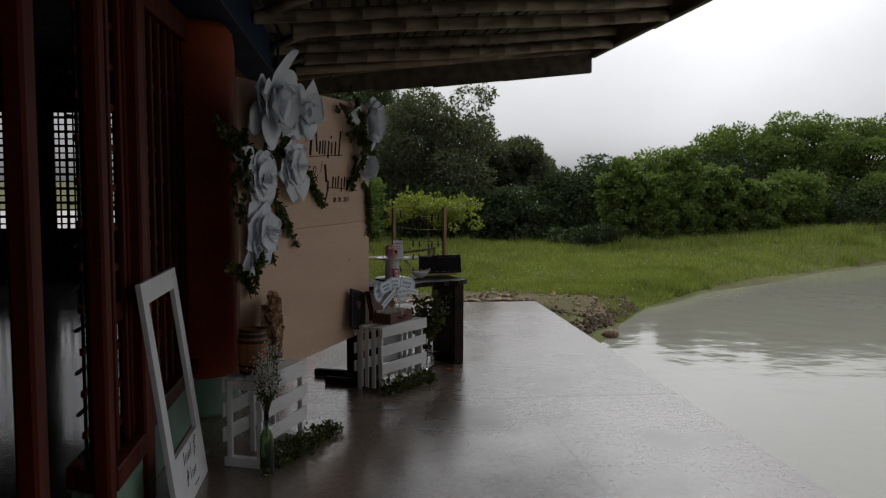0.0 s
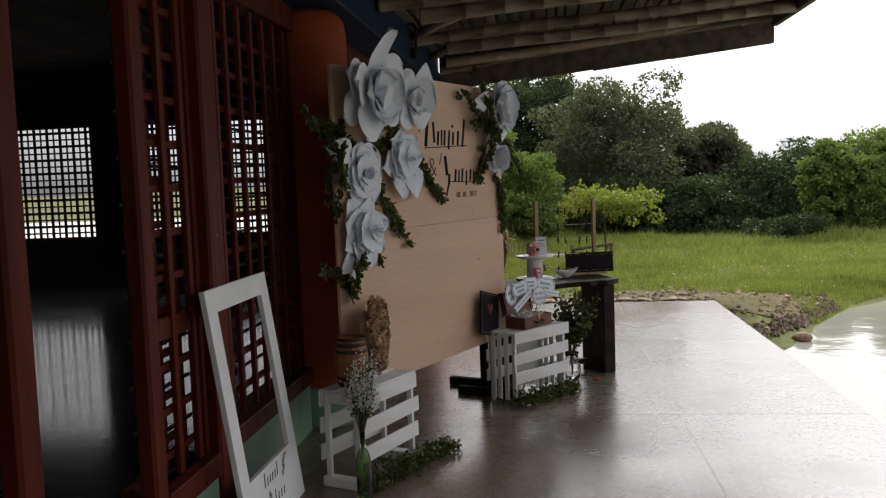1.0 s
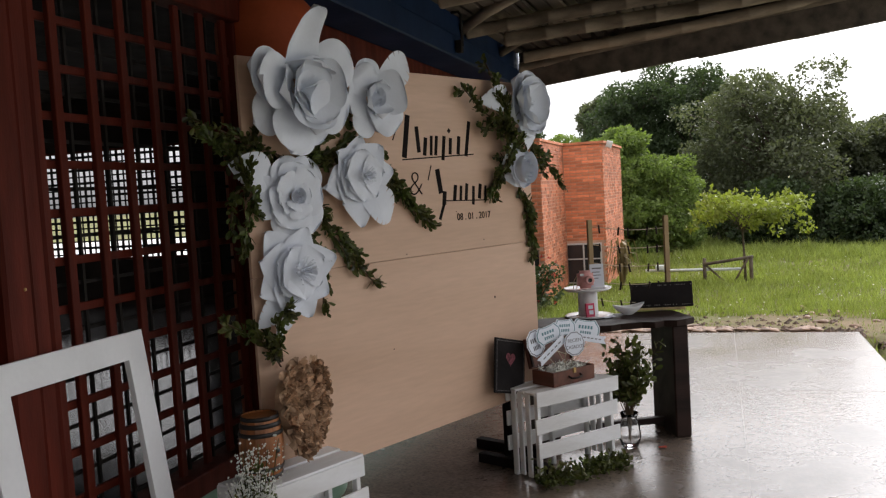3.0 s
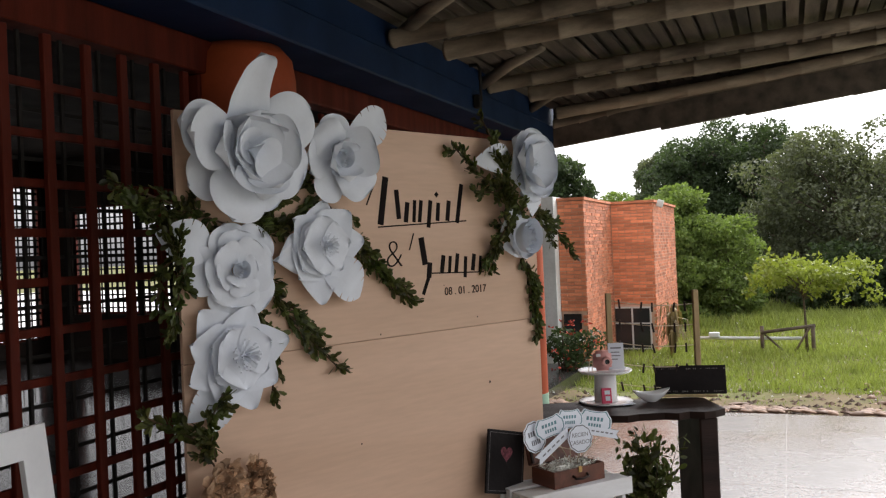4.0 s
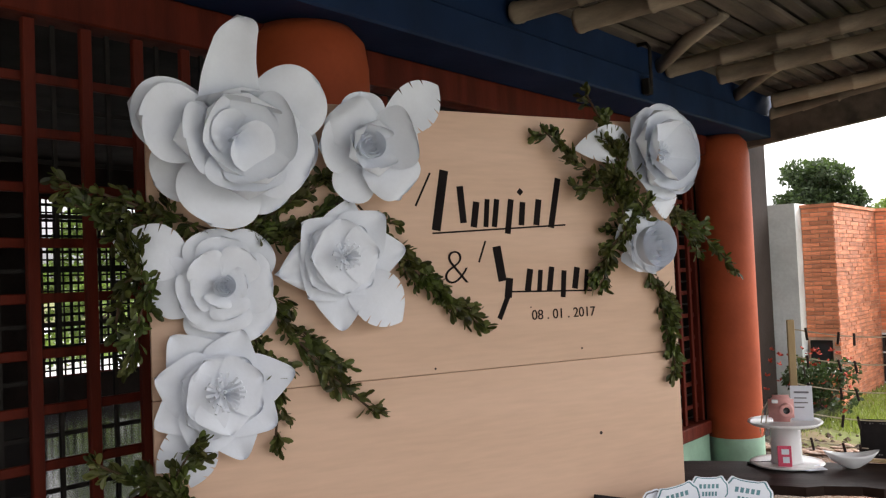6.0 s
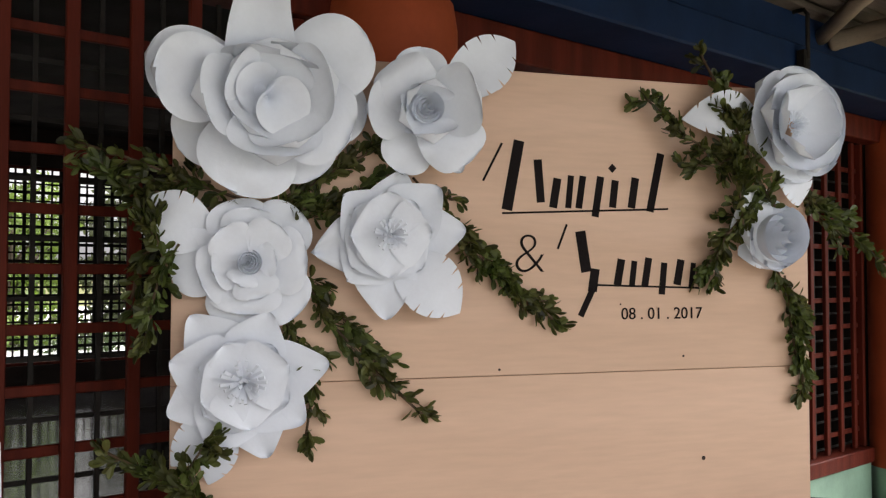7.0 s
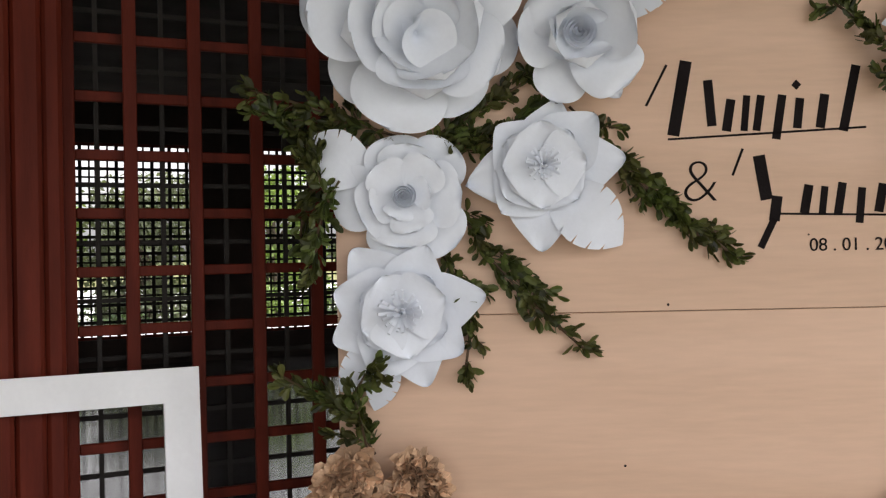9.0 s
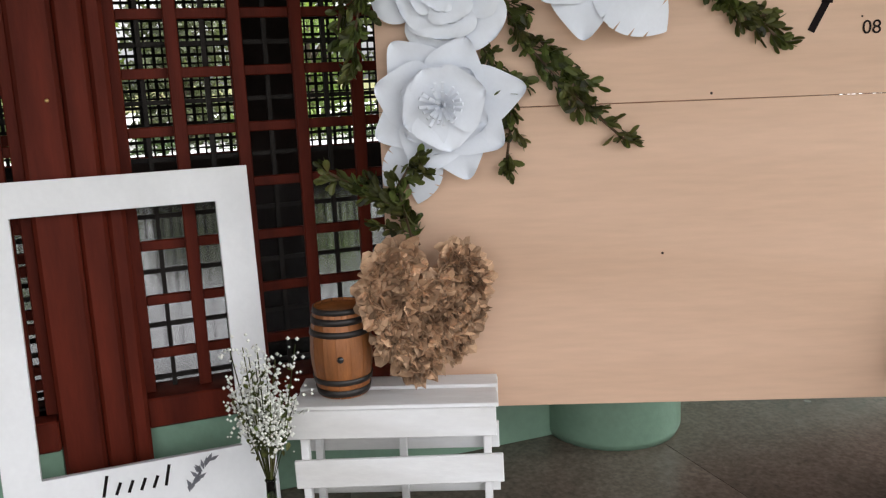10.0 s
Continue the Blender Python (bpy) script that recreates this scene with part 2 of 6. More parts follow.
def box_mesh(name, size, material, bevel=0.003, seg=1):
    """A block centred on its origin with softened edges."""
    bm = bmesh.new()
    bmesh.ops.create_cube(bm, size=1)
    bmesh.ops.scale(bm, vec=size, verts=bm.verts)
    if bevel:
        bmesh.ops.bevel(bm, geom=bm.edges[:], offset=min(bevel, min(size) * 0.45), segments=seg, affect="EDGES", profile=0.5)
    me = bpy.data.meshes.new(name)
    bm.to_mesh(me)
    bm.free()
    me.materials.append(material)
    return me


def box(name, lo, hi, material, parent=None, bevel=0.003, label=""):
    size = [hi[i] - lo[i] for i in range(3)]
    mid = [(hi[i] + lo[i]) / 2 for i in range(3)]
    return put(name, box_mesh(name, size, material, bevel), parent, Matrix.Translation(mid), label)


def boxes_mesh(name, spans, material):
    """Many plain blocks (lo, hi) in one mesh."""
    v, f = [], []
    for lo, hi in spans:
        o = len(v)
        v += [(lo[0], lo[1], lo[2]), (hi[0], lo[1], lo[2]), (hi[0], hi[1], lo[2]), (lo[0], hi[1], lo[2]),
              (lo[0], lo[1], hi[2]), (hi[0], lo[1], hi[2]), (hi[0], hi[1], hi[2]), (lo[0], hi[1], hi[2])]
        f += [tuple(o + i for i in q) for q in BOX_FACES]
    return data_mesh(name, v, f, material)


def lathe(name, profile, material, seg=24, smooth=True):
    """Turned shape about z from (radius, height) pairs."""
    v, f = [], []
    for r, z in profile:
        for k in range(seg):
            a = 2 * math.pi * k / seg
            v.append((r * math.cos(a), r * math.sin(a), z))
    for i in range(len(profile) - 1):
        for k in range(seg):
            k2 = (k + 1) % seg
            f.append((i * seg + k, i * seg + k2, (i + 1) * seg + k2, (i + 1) * seg + k))
    me = data_mesh(name, v, f, material, smooth)
    return me


def tube_geo(points, radii, seg=8):
    pts = [Vector(p) for p in points]
    v, f = [], []
    for i, p in enumerate(pts):
        d = (pts[min(i + 1, len(pts) - 1)] - pts[max(i - 1, 0)]).normalized()
        a = d.orthogonal().normalized()
        if abs(d.z) < 0.95:
            a = d.cross(Vector((0, 0, 1))).normalized()
        b = d.cross(a)
        r = radii[i] if isinstance(radii, (list, tuple)) else radii
        for k in range(seg):
            t = 2 * math.pi * k / seg
            v.append(p + a * (r * math.cos(t)) + b * (r * math.sin(t)))
    for i in range(len(pts) - 1):
        for k in range(seg):
            k2 = (k + 1) % seg
            f.append((i * seg + k, i * seg + k2, (i + 1) * seg + k2, (i + 1) * seg + k))
    f.append(tuple(range(seg - 1, -1, -1)))
    f.append(tuple((len(pts) - 1) * seg + k for k in range(seg)))
    return v, f


def tube(name, points, radii, material, seg=8):
    return data_mesh(name, *tube_geo(points, radii, seg), material, True)


def join_geo(items):
    v, f = [], []
    for a, b in items:
        o = len(v)
        v += list(a)
        f += [tuple(i + o for i in q) for q in b]
    return v, f


def leaves_geo(places, rng, size, spread=1.0):
    """One folded pointed leaf at each (place, direction)."""
    v, f = [], []
    for p, d in places:
        L = size * rng.uniform(0.7, 1.25)
        d = (Vector(d) + Vector((rng.gauss(0, spread), rng.gauss(0, spread), rng.gauss(0, spread)))).normalized()
        side = d.orthogonal().normalized()
        side.rotate(Matrix.Rotation(rng.uniform(0, 6.28), 3, d))
        up = d.cross(side)
        w = L * 0.25
        o = len(v)
        p = Vector(p)
        v += [p] + [p + d * (L * t) + side * (w * k) + up * (abs(k) * w * 0.3) for t, k in ((0.32, 0.75), (0.65, 1.0), (0.9, 0.62), (1.0, 0.0), (0.9, -0.62), (0.65, -1.0), (0.32, -0.75))] + [p + d * (L * 0.6)]
        f += [(o + i, o + (i + 1) % 8, o + 8) for i in range(8)]
    return v, f


def text_mesh(body, size, material, depth=0.0008, thin=0.0):
    cu = bpy.data.curves.new("writing", "FONT")
    cu.body, cu.size, cu.extrude, cu.align_x, cu.align_y = body, size, depth, "CENTER", "CENTER"
    cu.offset = -thin
    ob = bpy.data.objects.new("writing", cu)
    scene.collection.objects.link(ob)
    bpy.context.view_layer.update()
    me = bpy.data.meshes.new_from_object(ob.evaluated_get(bpy.context.evaluated_depsgraph_get()))
    bpy.data.objects.remove(ob)
    me.materials.clear()
    me.materials.append(material)
    return me


# ---------------------------------------------------------------- ground, pond, deck
def shore(x):
    """The y at which land begins beside the deck."""
    return float(np.interp(x, [2.5, 3.45, 4.55, 6.0, 8.0, 9.9, 12.4, 16.0, 30.0, 80.0], [9.5, 10.85, 12.65, 14.25, 15.95, 17.3, 18.9, 20.3, 22.5, 26.0]))


def land(x, y):
    wob = noise.noise(Vector((x * 0.35, y * 0.35, 0))) * 0.12 + noise.noise(Vector((x * 1.7, y * 1.7, 3))) * 0.03
    base = -0.10 - 0.03 * max(0, min(2, y - 12.5)) + 0.046 * max(0, min(14, x - 6)) * max(0.0, min(1.0, (y - 15) / 7))
    if x > 2.4 and y < 60:
        d = (y - shore(x)) * 0.75 + wob
        base = min(base, -0.34 + 0.22 * d) if d < 2 else base
        base = max(base, -1.0)
    if x < 2.6 and y < 11.3:
        base = -0.6
    return base + wob * 0.5


def axis(lo, hi, near_lo, near_hi, fine, grow=1.18):
    vals = list(np.arange(near_lo, near_hi, fine))
    s, x = fine, near_hi
    while x < hi:
        vals.append(x)
        s *= grow
        x += s
    s, x = fine, near_lo - fine
    while x > lo:
        vals.insert(0, x)
        s *= grow
        x -= s
    return vals


gx, gy = axis(-600, 600, -6, 24, 0.3), axis(-600, 900, 8, 34, 0.3)
gv = [(x, y, land(x, y)) for y in gy for x in gx]
W = len(gx)
gf = [(j * W + i, j * W + i + 1, (j + 1) * W + i + 1, (j + 1) * W + i) for j in range(len(gy) - 1) for i in range(W - 1)]
ground = put("ground", data_mesh("ground", gv, gf, SOIL, True))
tagged(ground, "uneven grassy ground with bare brown soil patches", "ground", kind="structure")
water = put("water", data_mesh("water", [(2.3, -60, -0.36), (120, -60, -0.36), (120, 30, -0.36), (2.3, 30, -0.36)], [(0, 1, 2, 3)], WATER))
tagged(water, "still murky pond reflecting the pale sky", "water", kind="structure")

deck = empty("pavement", Matrix.Identity(4), "wet polished concrete terrace slab with thin joints", "terrace", kind="structure")
for ya, yb in ((-9, -3.8), (-3.8, -1.3), (-1.3, 1.2), (1.2, 3.7), (3.7, 6.2), (6.2, 8.7), (8.7, 11.2)):
    box("slab", (-1.2, ya + 0.0015, -0.75), (2.5, yb - 0.0015, 0), DECK, deck, 0.001)
joint_mat = mat("pale_joint_sealant", (0.20, 0.165, 0.14), 0.35, 0.1, 6)
box("joint", (1.338, 1.2, -0.01), (1.3415, 11.198, 0.0004), joint_mat, deck, 0)
for y in (-3.8, -1.3, 1.2, 3.7, 6.2, 8.7):
    box("joint", (-1.198, y - 0.0014, -0.2), (2.498, y + 0.0014, -0.0015), DECK, deck, 0)
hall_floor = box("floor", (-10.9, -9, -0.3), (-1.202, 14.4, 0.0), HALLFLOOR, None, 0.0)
tagged(hall_floor, "smooth cement floor of the dim hall, its shade put into a near-black colour", "floor", kind="structure")

# ---------------------------------------------------------------- hall walls and far windows
def wall_with_windows(name, along, const, thick, start, end, height, openings, sill, head, label):
    """A wall on one axis with real openings; along is 'x' or 'y'."""
    spans = []
    def add(a, b, z0, z1):
        if along == "y":
            spans.append(((const - thick, a, z0), (const, b, z1)))
        else:
            spans.append(((a, const, z0), (b, const + thick, z1)))
    add(start, end, 0, sill)
    add(start, end, head, height)
    at = start
    for a, b in openings:
        add(at, a, sill, head)
        at = b
    add(at, end, sill, head)
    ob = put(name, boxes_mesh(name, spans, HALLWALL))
    return tagged(ob, label, "wall", kind="structure")


def far_window(name, along, const, a, b, z0, z1, pitch):
    """A timber frame with a close grid of thin bars."""
    root = empty(name, Matrix.Identity(4), "tall hall window closed by a dense dark grid", "window", kind="structure")
    t = 0.04
    def sp(a0, a1, c0, c1, d=0.04):
        if along == "y":
            return ((const - 0.08 - d / 2, a0, c0), (const - 0.08 + d / 2, a1, c1))
        return ((a0, const + 0.08 - d / 2, c0), (a1, const + 0.08 + d / 2, c1))
    put("window_frame", boxes_mesh("window_frame", [sp(a, a + t, z0, z1), sp(b - t, b, z0, z1), sp(a + t, b - t, z0, z0 + t), sp(a + t, b - t, z1 - t, z1)], REDWOOD), root)
    bars = []
    n = max(2, round((b - a) / pitch))
    for i in range(1, n):
        x = a + (b - a) * i / n
        w = 0.024 if i % 2 == 0 else 0.013
        bars.append(sp(x - w, x + w, z0 + t, z1 - t, 0.014))
    n = max(2, round((z1 - z0) / pitch))
    for i in range(1, n):
        z = z0 + (z1 - z0) * i / n
        w = 0.022 if i % 2 == 0 else 0.013
        bars.append(sp(a + t, b - t, z - w, z + w, 0.012))
    put("grille", boxes_mesh("grille", bars, IRON), root)


side_open = [(y, y + 1.76) for y in (-6.5, -3.8, -1.1, 1.6, 4.29, 7.0, 9.7, 12.4)]
wall_with_windows("wall_west", "y", -10.9, 0.2, -9.2, 14.6, 3.6, side_open, 0.37, 3.08, "plaster hall wall with a row of grid windows, its shade put into a near-black colour")
for i, (a, b) in enumerate(side_open):
    far_window("window_%d" % (i + 1), "y", -10.9, a, b, 0.37, 3.08, 0.12)
end_open = [(-10.48, -7.10), (-6.26, -5.2), (-4.70, -3.7), (-3.1, -2.5)]
wall_with_windows("wall_north", "x", 14.4, 0.2, -10.9, -2.2, 3.6, end_open, 0.78, 2.71, "plaster end wall of the hall with grid windows, its shade put into a near-black colour")
for i, (a, b) in enumerate(end_open):
    far_window("window_%d" % (i + 12), "x", 14.4, a, b, 0.78, 2.71, 0.115)
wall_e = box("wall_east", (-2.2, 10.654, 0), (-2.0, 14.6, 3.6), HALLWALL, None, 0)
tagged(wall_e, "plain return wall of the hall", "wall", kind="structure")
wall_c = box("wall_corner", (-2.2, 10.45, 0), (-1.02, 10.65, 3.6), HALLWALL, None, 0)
tagged(wall_c, "short plain wall beside the corner column", "wall", kind="structure")
yard_mat = mat("pale_gravel_yard", (0.55, 0.54, 0.52), 0.85, 0.08, 1.5, 0.1, 0.3)
yard = put("pavement_yard", boxes_mesh("pavement_yard", [((-45, 14.62, -0.5), (-2.35, 45, 0.03)), ((-45, -12, -0.5), (-11.12, 14.62, 0.03))], yard_mat))
tagged(yard, "pale gravel yard outside the hall windows", "yard", kind="structure")
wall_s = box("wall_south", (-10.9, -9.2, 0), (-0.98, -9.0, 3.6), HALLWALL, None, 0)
tagged(wall_s, "plain plaster wall closing the hall, its shade put into a near-black colour", "wall", kind="structure")
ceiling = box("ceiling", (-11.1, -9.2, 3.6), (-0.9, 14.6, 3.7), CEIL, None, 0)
tagged(ceiling, "boarded hall ceiling, its shade put into a near-black colour", "ceiling", kind="structure")

# ---------------------------------------------------------------- facade: columns, beam, lattice screens
def column(y, x=-1.0, r=0.265):
    c = empty("column", pose(x, y, 0), "round burnt-orange painted column with a sage-green foot", "column", "columns of the facade", "structure")
    put("shaft", lathe("shaft", [(0.0, 2.66), (r - 0.065, 2.66), (r - 0.015, 2.60), (r, 2.5), (r, 0.27)], ORANGE, 40), c)
    put("base", lathe("base", [(r, 0.27), (r + 0.003, 0.262), (r + 0.003, 0.03), (r - 0.01, 0.0), (0.0, 0.0)], GREEN, 40), c, None, "sage-green painted foot")


for y in (-4.8, 0.6, 6.12):
    column(y)
column(10.5, -0.96, 0.215)
beam = empty("beam", Matrix.Identity(4), "navy-blue painted steel beam under the roof", "beam", kind="structure")
box("flange", (-1.06, -9, 2.66), (-0.70, 11.02, 2.84), BLUE, beam, 0.01)
box("web", (-1.04, -9, 2.844), (-0.74, 11.14, 3.05), BLUE, beam, 0.01)
lintel = box("lintel", (-1.12, -9, 2.50), (-1.00, 10.5, 2.656), REDWOOD, None, 0.006)
tagged(lintel, "dark red wooden lintel under the blue beam", "lintel", kind="structure")


def lattice(y0, y1, dado=True, name="lattice_screen", x=-1.06, stiles=True, first=0.192, low=0.12):
    """A screen of red battens with thin iron bars behind, in a red frame on a low wall."""
    root = empty(name, pose(x, 0, 0), "red-brown timber lattice screen with thin iron bars", "lattice screen", "lattice screens of the facade", "structure")
    z0, z1 = 0.41, 2.498
    if dado:
        box("dado", (-0.06, y0, 0), (0.06, y1, 0.31), GREEN, root, 0.004, "sage-green painted low wall")
        box("sill", (-0.08, y0, 0.312), (0.085, y1, z0), REDWOOD, root, 0.006)
    st = 0.036
    for a in (y0, y1 - st) if stiles else ():
        box("stile", (-0.03, a + 0.001, z0 + 0.002), (0.03, a + st, z1), REDWOOD, root, 0.004)
    step, tall = 0.192, z1 - z0 - 0.004
    vb = box_mesh("batten", (0.024, 0.040, tall), REDWOOD, 0.003)
    vi = box_mesh("iron_bar", (0.012, 0.014, tall), IRON, 0)
    y = y0 + first
    while y - step / 2 < y1 - st:
        put("iron_bar", vi, root, Matrix.Translation((-0.02, y - step / 2, (z0 + z1) / 2)))
        if y < y1 - 0.06:
            put("batten", vb, root, Matrix.Translation((0.012, y, (z0 + z1) / 2)))
        y += step
    hb = box_mesh("cross_batten", (0.020, y1 - y0 - 2 * st, 0.032), REDWOOD, 0.003)
    hi = box_mesh("cross_bar", (0.012, y1 - y0 - 2 * st, 0.014), IRON, 0)
    z = z0 + low
    while z < z1 - 0.05:
        put("cross_batten", hb, root, Matrix.Translation((-0.0105, (y0 + y1) / 2, z)))
        put("cross_bar", hi, root, Matrix.Translation((-0.034, (y0 + y1) / 2, z - 0.089)))
        z += 0.178


def door_post(y0, y1, depth=0.035, back=-0.99):
    ob = box("door_post", (back, y0, 0), (-0.955 + depth, y1, 2.498), REDWOOD, None, 0.012)
    return tagged(ob, "thick red-brown wooden door post", "post", "door posts of the facade", "structure")


door_post(4.163, 4.283, back=-0.985)
door_post(4.284, 4.364, 0.022, -0.985)
door_post(4.365, 4.418, 0.018, -1.087)
door_post(3.54, 3.64)
door_post(2.76, 2.87)
door_post(2.02, 2.14)
door_post(1.3, 1.42)
lattice(4.414, 5.87)
lattice(3.642, 4.161, x=-1.0, first=0.252, low=0.09)
lattice(6.34, 8.6, x=-1.14)
lattice(8.6, 10.27, x=-1.14)
lattice(3.682, 4.161, name="lattice_door", stiles=False)
rail = box("lock_rail", (-1.035, 3.682, 0.97), (-0.985, 4.161, 1.06), REDWOOD, None, 0.006)
tagged(rail, "red-brown cross rail of the lattice door", "rail", kind="structure")
lattice(2.142, 2.878, name="lattice_door", stiles=False)
lattice(1.422, 2.018)
lattice(-1.5, 0.37)
lattice(-4.55, -1.5)
lattice(-9, -5.05)
door_post(0.85, 0.97)
lattice(0.972, 1.298)
screw = put("screw", lathe("screw", [(0.006, 0), (0.006, 0.002), (0.003, 0.0035), (0, 0.0035)], BRASS, 12), None, pose(-0.92, 4.245, 1.355, 0, 90, 0))
tagged(screw, "brass screw head set in the red door post", "screw")

# ---------------------------------------------------------------- veranda roof
SL = 0.105
def under(x):
    return 2.80 + SL * x


roof = empty("roof", Matrix.Identity(4), "veranda roof of bamboo poles and split-bamboo strips", "roof", kind="structure")
rv, rf = [], []
for x in (-1.1, 3.16):
    for y in (-9, 11.05):
        for dz in (0.36, 0.46):
            rv.append((x, y, under(x) + dz))
rf = [(0, 1, 3, 2), (4, 6, 7, 5), (0, 4, 5, 1), (2, 3, 7, 6), (0, 2, 6, 4), (1, 5, 7, 3)]
put("covering", data_mesh("covering", rv, rf, ROOF), roof)
fas = [(x, y, under(x) + dz) for x in (-0.72, 3.16) for y in (11.052, 11.085) for dz in (0.12, 0.47)]
put("fascia", data_mesh("fascia", fas, rf, SLAT), roof, None, "weathered board closing the roof end")
rng = random.Random(5)
strips = []
x = -0.75
while x < 3.15:
    w = rng.uniform(0.06, 0.11)
    za = under(x) + 0.30 + rng.uniform(-0.008, 0.008)
    strips.append(((x, -9, za), (x + w, 11.0 + rng.uniform(-0.06, 0.05), za + 0.035)))
    x += w + rng.uniform(0.01, 0.05)
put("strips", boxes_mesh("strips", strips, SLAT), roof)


def pole(y, dz, r, x0=-0.72, x1=3.12, bend=0.0, seed=0):
    """A bamboo pole with swollen nodes, running outward under the roof."""
    rg = random.Random(seed)
    pts, rad = [], []
    x = x0
    nxt = x0 + rg.uniform(0.1, 0.3)
    while x < x1:
        z = under(x) + dz + 0.01 * math.sin(x * 2 + seed)
        yy = y + bend * (x - x0) + 0.012 * math.sin(x * 1.3 + seed)
        for dx, k in ((0, 1.0), (0.018, 1.10), (0.03, 1.02), (0.045, 1.0)):
            pts.append((x + dx, yy, z))
            rad.append(r * k)
        x += rg.uniform(0.24, 0.36)
    pts.append((x1, y + bend * (x1 - x0), under(x1) + dz))
    rad.append(r)
    me = data_mesh("pole", *tube_geo(pts, rad, 12), BAMBOO, True)
    return put("pole", me, roof)


k = 0
for y in (-8.6, -6.85, -5.1, -3.3, -1.55, 0.2, 1.98, 3.75, 5.53, 7.28, 9.05):
    pole(y, 0.205, 0.054, bend=0.22, seed=k)
    pole(y + 0.10, 0.085, 0.058, x0=-0.42, bend=0.25, seed=k + 1)
    k += 2
pole(10.72, 0.18, 0.055, x0=-0.6, bend=0.1, seed=91)
for xa, xb, low in ((-0.95, 0.34, -0.10), (0.34, 1.1, -0.125), (1.1, 2.0, -0.14), (2.0, 3.14, -0.145)):
    v = [(x, y, under(x) + dz) for x in (xa, xb) for y in (10.93 - low * 0.05, 11.01 - low * 0.05) for dz in (low, 0.11)]
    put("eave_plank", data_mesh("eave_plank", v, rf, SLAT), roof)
pole(11.0, 0.135, 0.065, x0=-0.7, x1=3.16, seed=94)
for y in (2.95, 4.4, 5.9, 7.35, 8.95, 10.3):
    put("strut", tube("strut", [(-0.74, y, 2.93), (-0.45, y - 0.17, under(-0.45) + 0.27), (-0.16, y - 0.34, under(-0.16) + 0.30)], [0.045, 0.043, 0.04], BAMBOO, 10), roof)
eave = empty("trim", Matrix.Identity(4), "rough weathered boards along the eave edge", "eave board", kind="structure")
for i in range(9):
    y0 = -9 + i * 2.22
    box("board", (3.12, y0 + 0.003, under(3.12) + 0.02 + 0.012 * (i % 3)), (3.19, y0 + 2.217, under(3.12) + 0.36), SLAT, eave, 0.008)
rod = empty("hook", Matrix.Identity(4), "thin steel hook hanging from the blue beam", "hook")
put("shank", tube("shank", [(-0.64, 8.62, 2.74), (-0.64, 8.62, 2.98), (-0.66, 8.62, 3.01), (-0.72, 8.62, 3.01)], 0.012, IRON, 8), rod)
put("clip", box_mesh("clip", (0.05, 0.06, 0.10), IRON, 0.006), rod, Matrix.Translation((-0.665, 8.62, 2.74)))

# ---------------------------------------------------------------- plywood backdrop board with lettering
BM = pose(-0.597, 5.12, 0, 0, 0, -23)
FACE = Matrix(((0, 0, 1, 0), (1, 0, 0, 0), (0, 1, 0, 0), (0, 0, 0, 1)))


def on_board(a, z, d=0.0, spin=0.0):
    """A pose on the board's face: x along the board, y up, z outward."""
    return BM @ Matrix.Translation((d, a, z)) @ FACE @ Matrix.Rotation(radians(spin), 4, "Z")


board = empty("backdrop_board", BM, "large plywood backdrop board of two sheets on black feet, with painted lettering", "backdrop board")
BW, BB, BS, BT = 2.025, 0.392, 1.282, 2.195
box("sheet", (-0.018, 0, BB), (0, BW, BS - 0.001), PLY, board, 0.0015)
box("sheet", (-0.018, 0, BS + 0.001), (0.001, BW, BT), PLY, board, 0.0015)
for a in (1.72,):
    box("upright", (-0.07, a, 0.06), (-0.02, a + 0.05, 2.1), INK, board, 0.004, "black upright tube behind the sheets")
box("foot", (-0.25, 1.70, 0.0), (0.24, 1.76, 0.055), INK, board, 0.004, "black steel foot")
box("foot", (-0.45, 1.93, 0.0), (0.06, 1.99, 0.055), INK, board, 0.004, "black steel foot")


def bar_strokes(strokes, parent, material=None, lift=0.0024):
    """Flat painted bars, each a part of its own: (a0, z0, a1, z1, width)."""
    for a0, z0, a1, z1, w in strokes:
        d = Vector((a1 - a0, z1 - z0)).normalized()
        s = Vector((-d.y, d.x)) * w / 2
        q = [(a0 + s.x, z0 + s.y), (a0 - s.x, z0 - s.y), (a1 - s.x, z1 - s.y), (a1 + s.x, z1 + s.y)]
        v = [(x, p[0], p[1]) for x in (lift, lift - 0.001) for p in q]
        f = [(0, 1, 2, 3), (7, 6, 5, 4), (0, 4, 5, 1), (1, 5, 6, 2), (2, 6, 7, 3), (3, 7, 4, 0)]
        put("painted_bar", data_mesh("painted_bar", v, f, material or INK), parent)


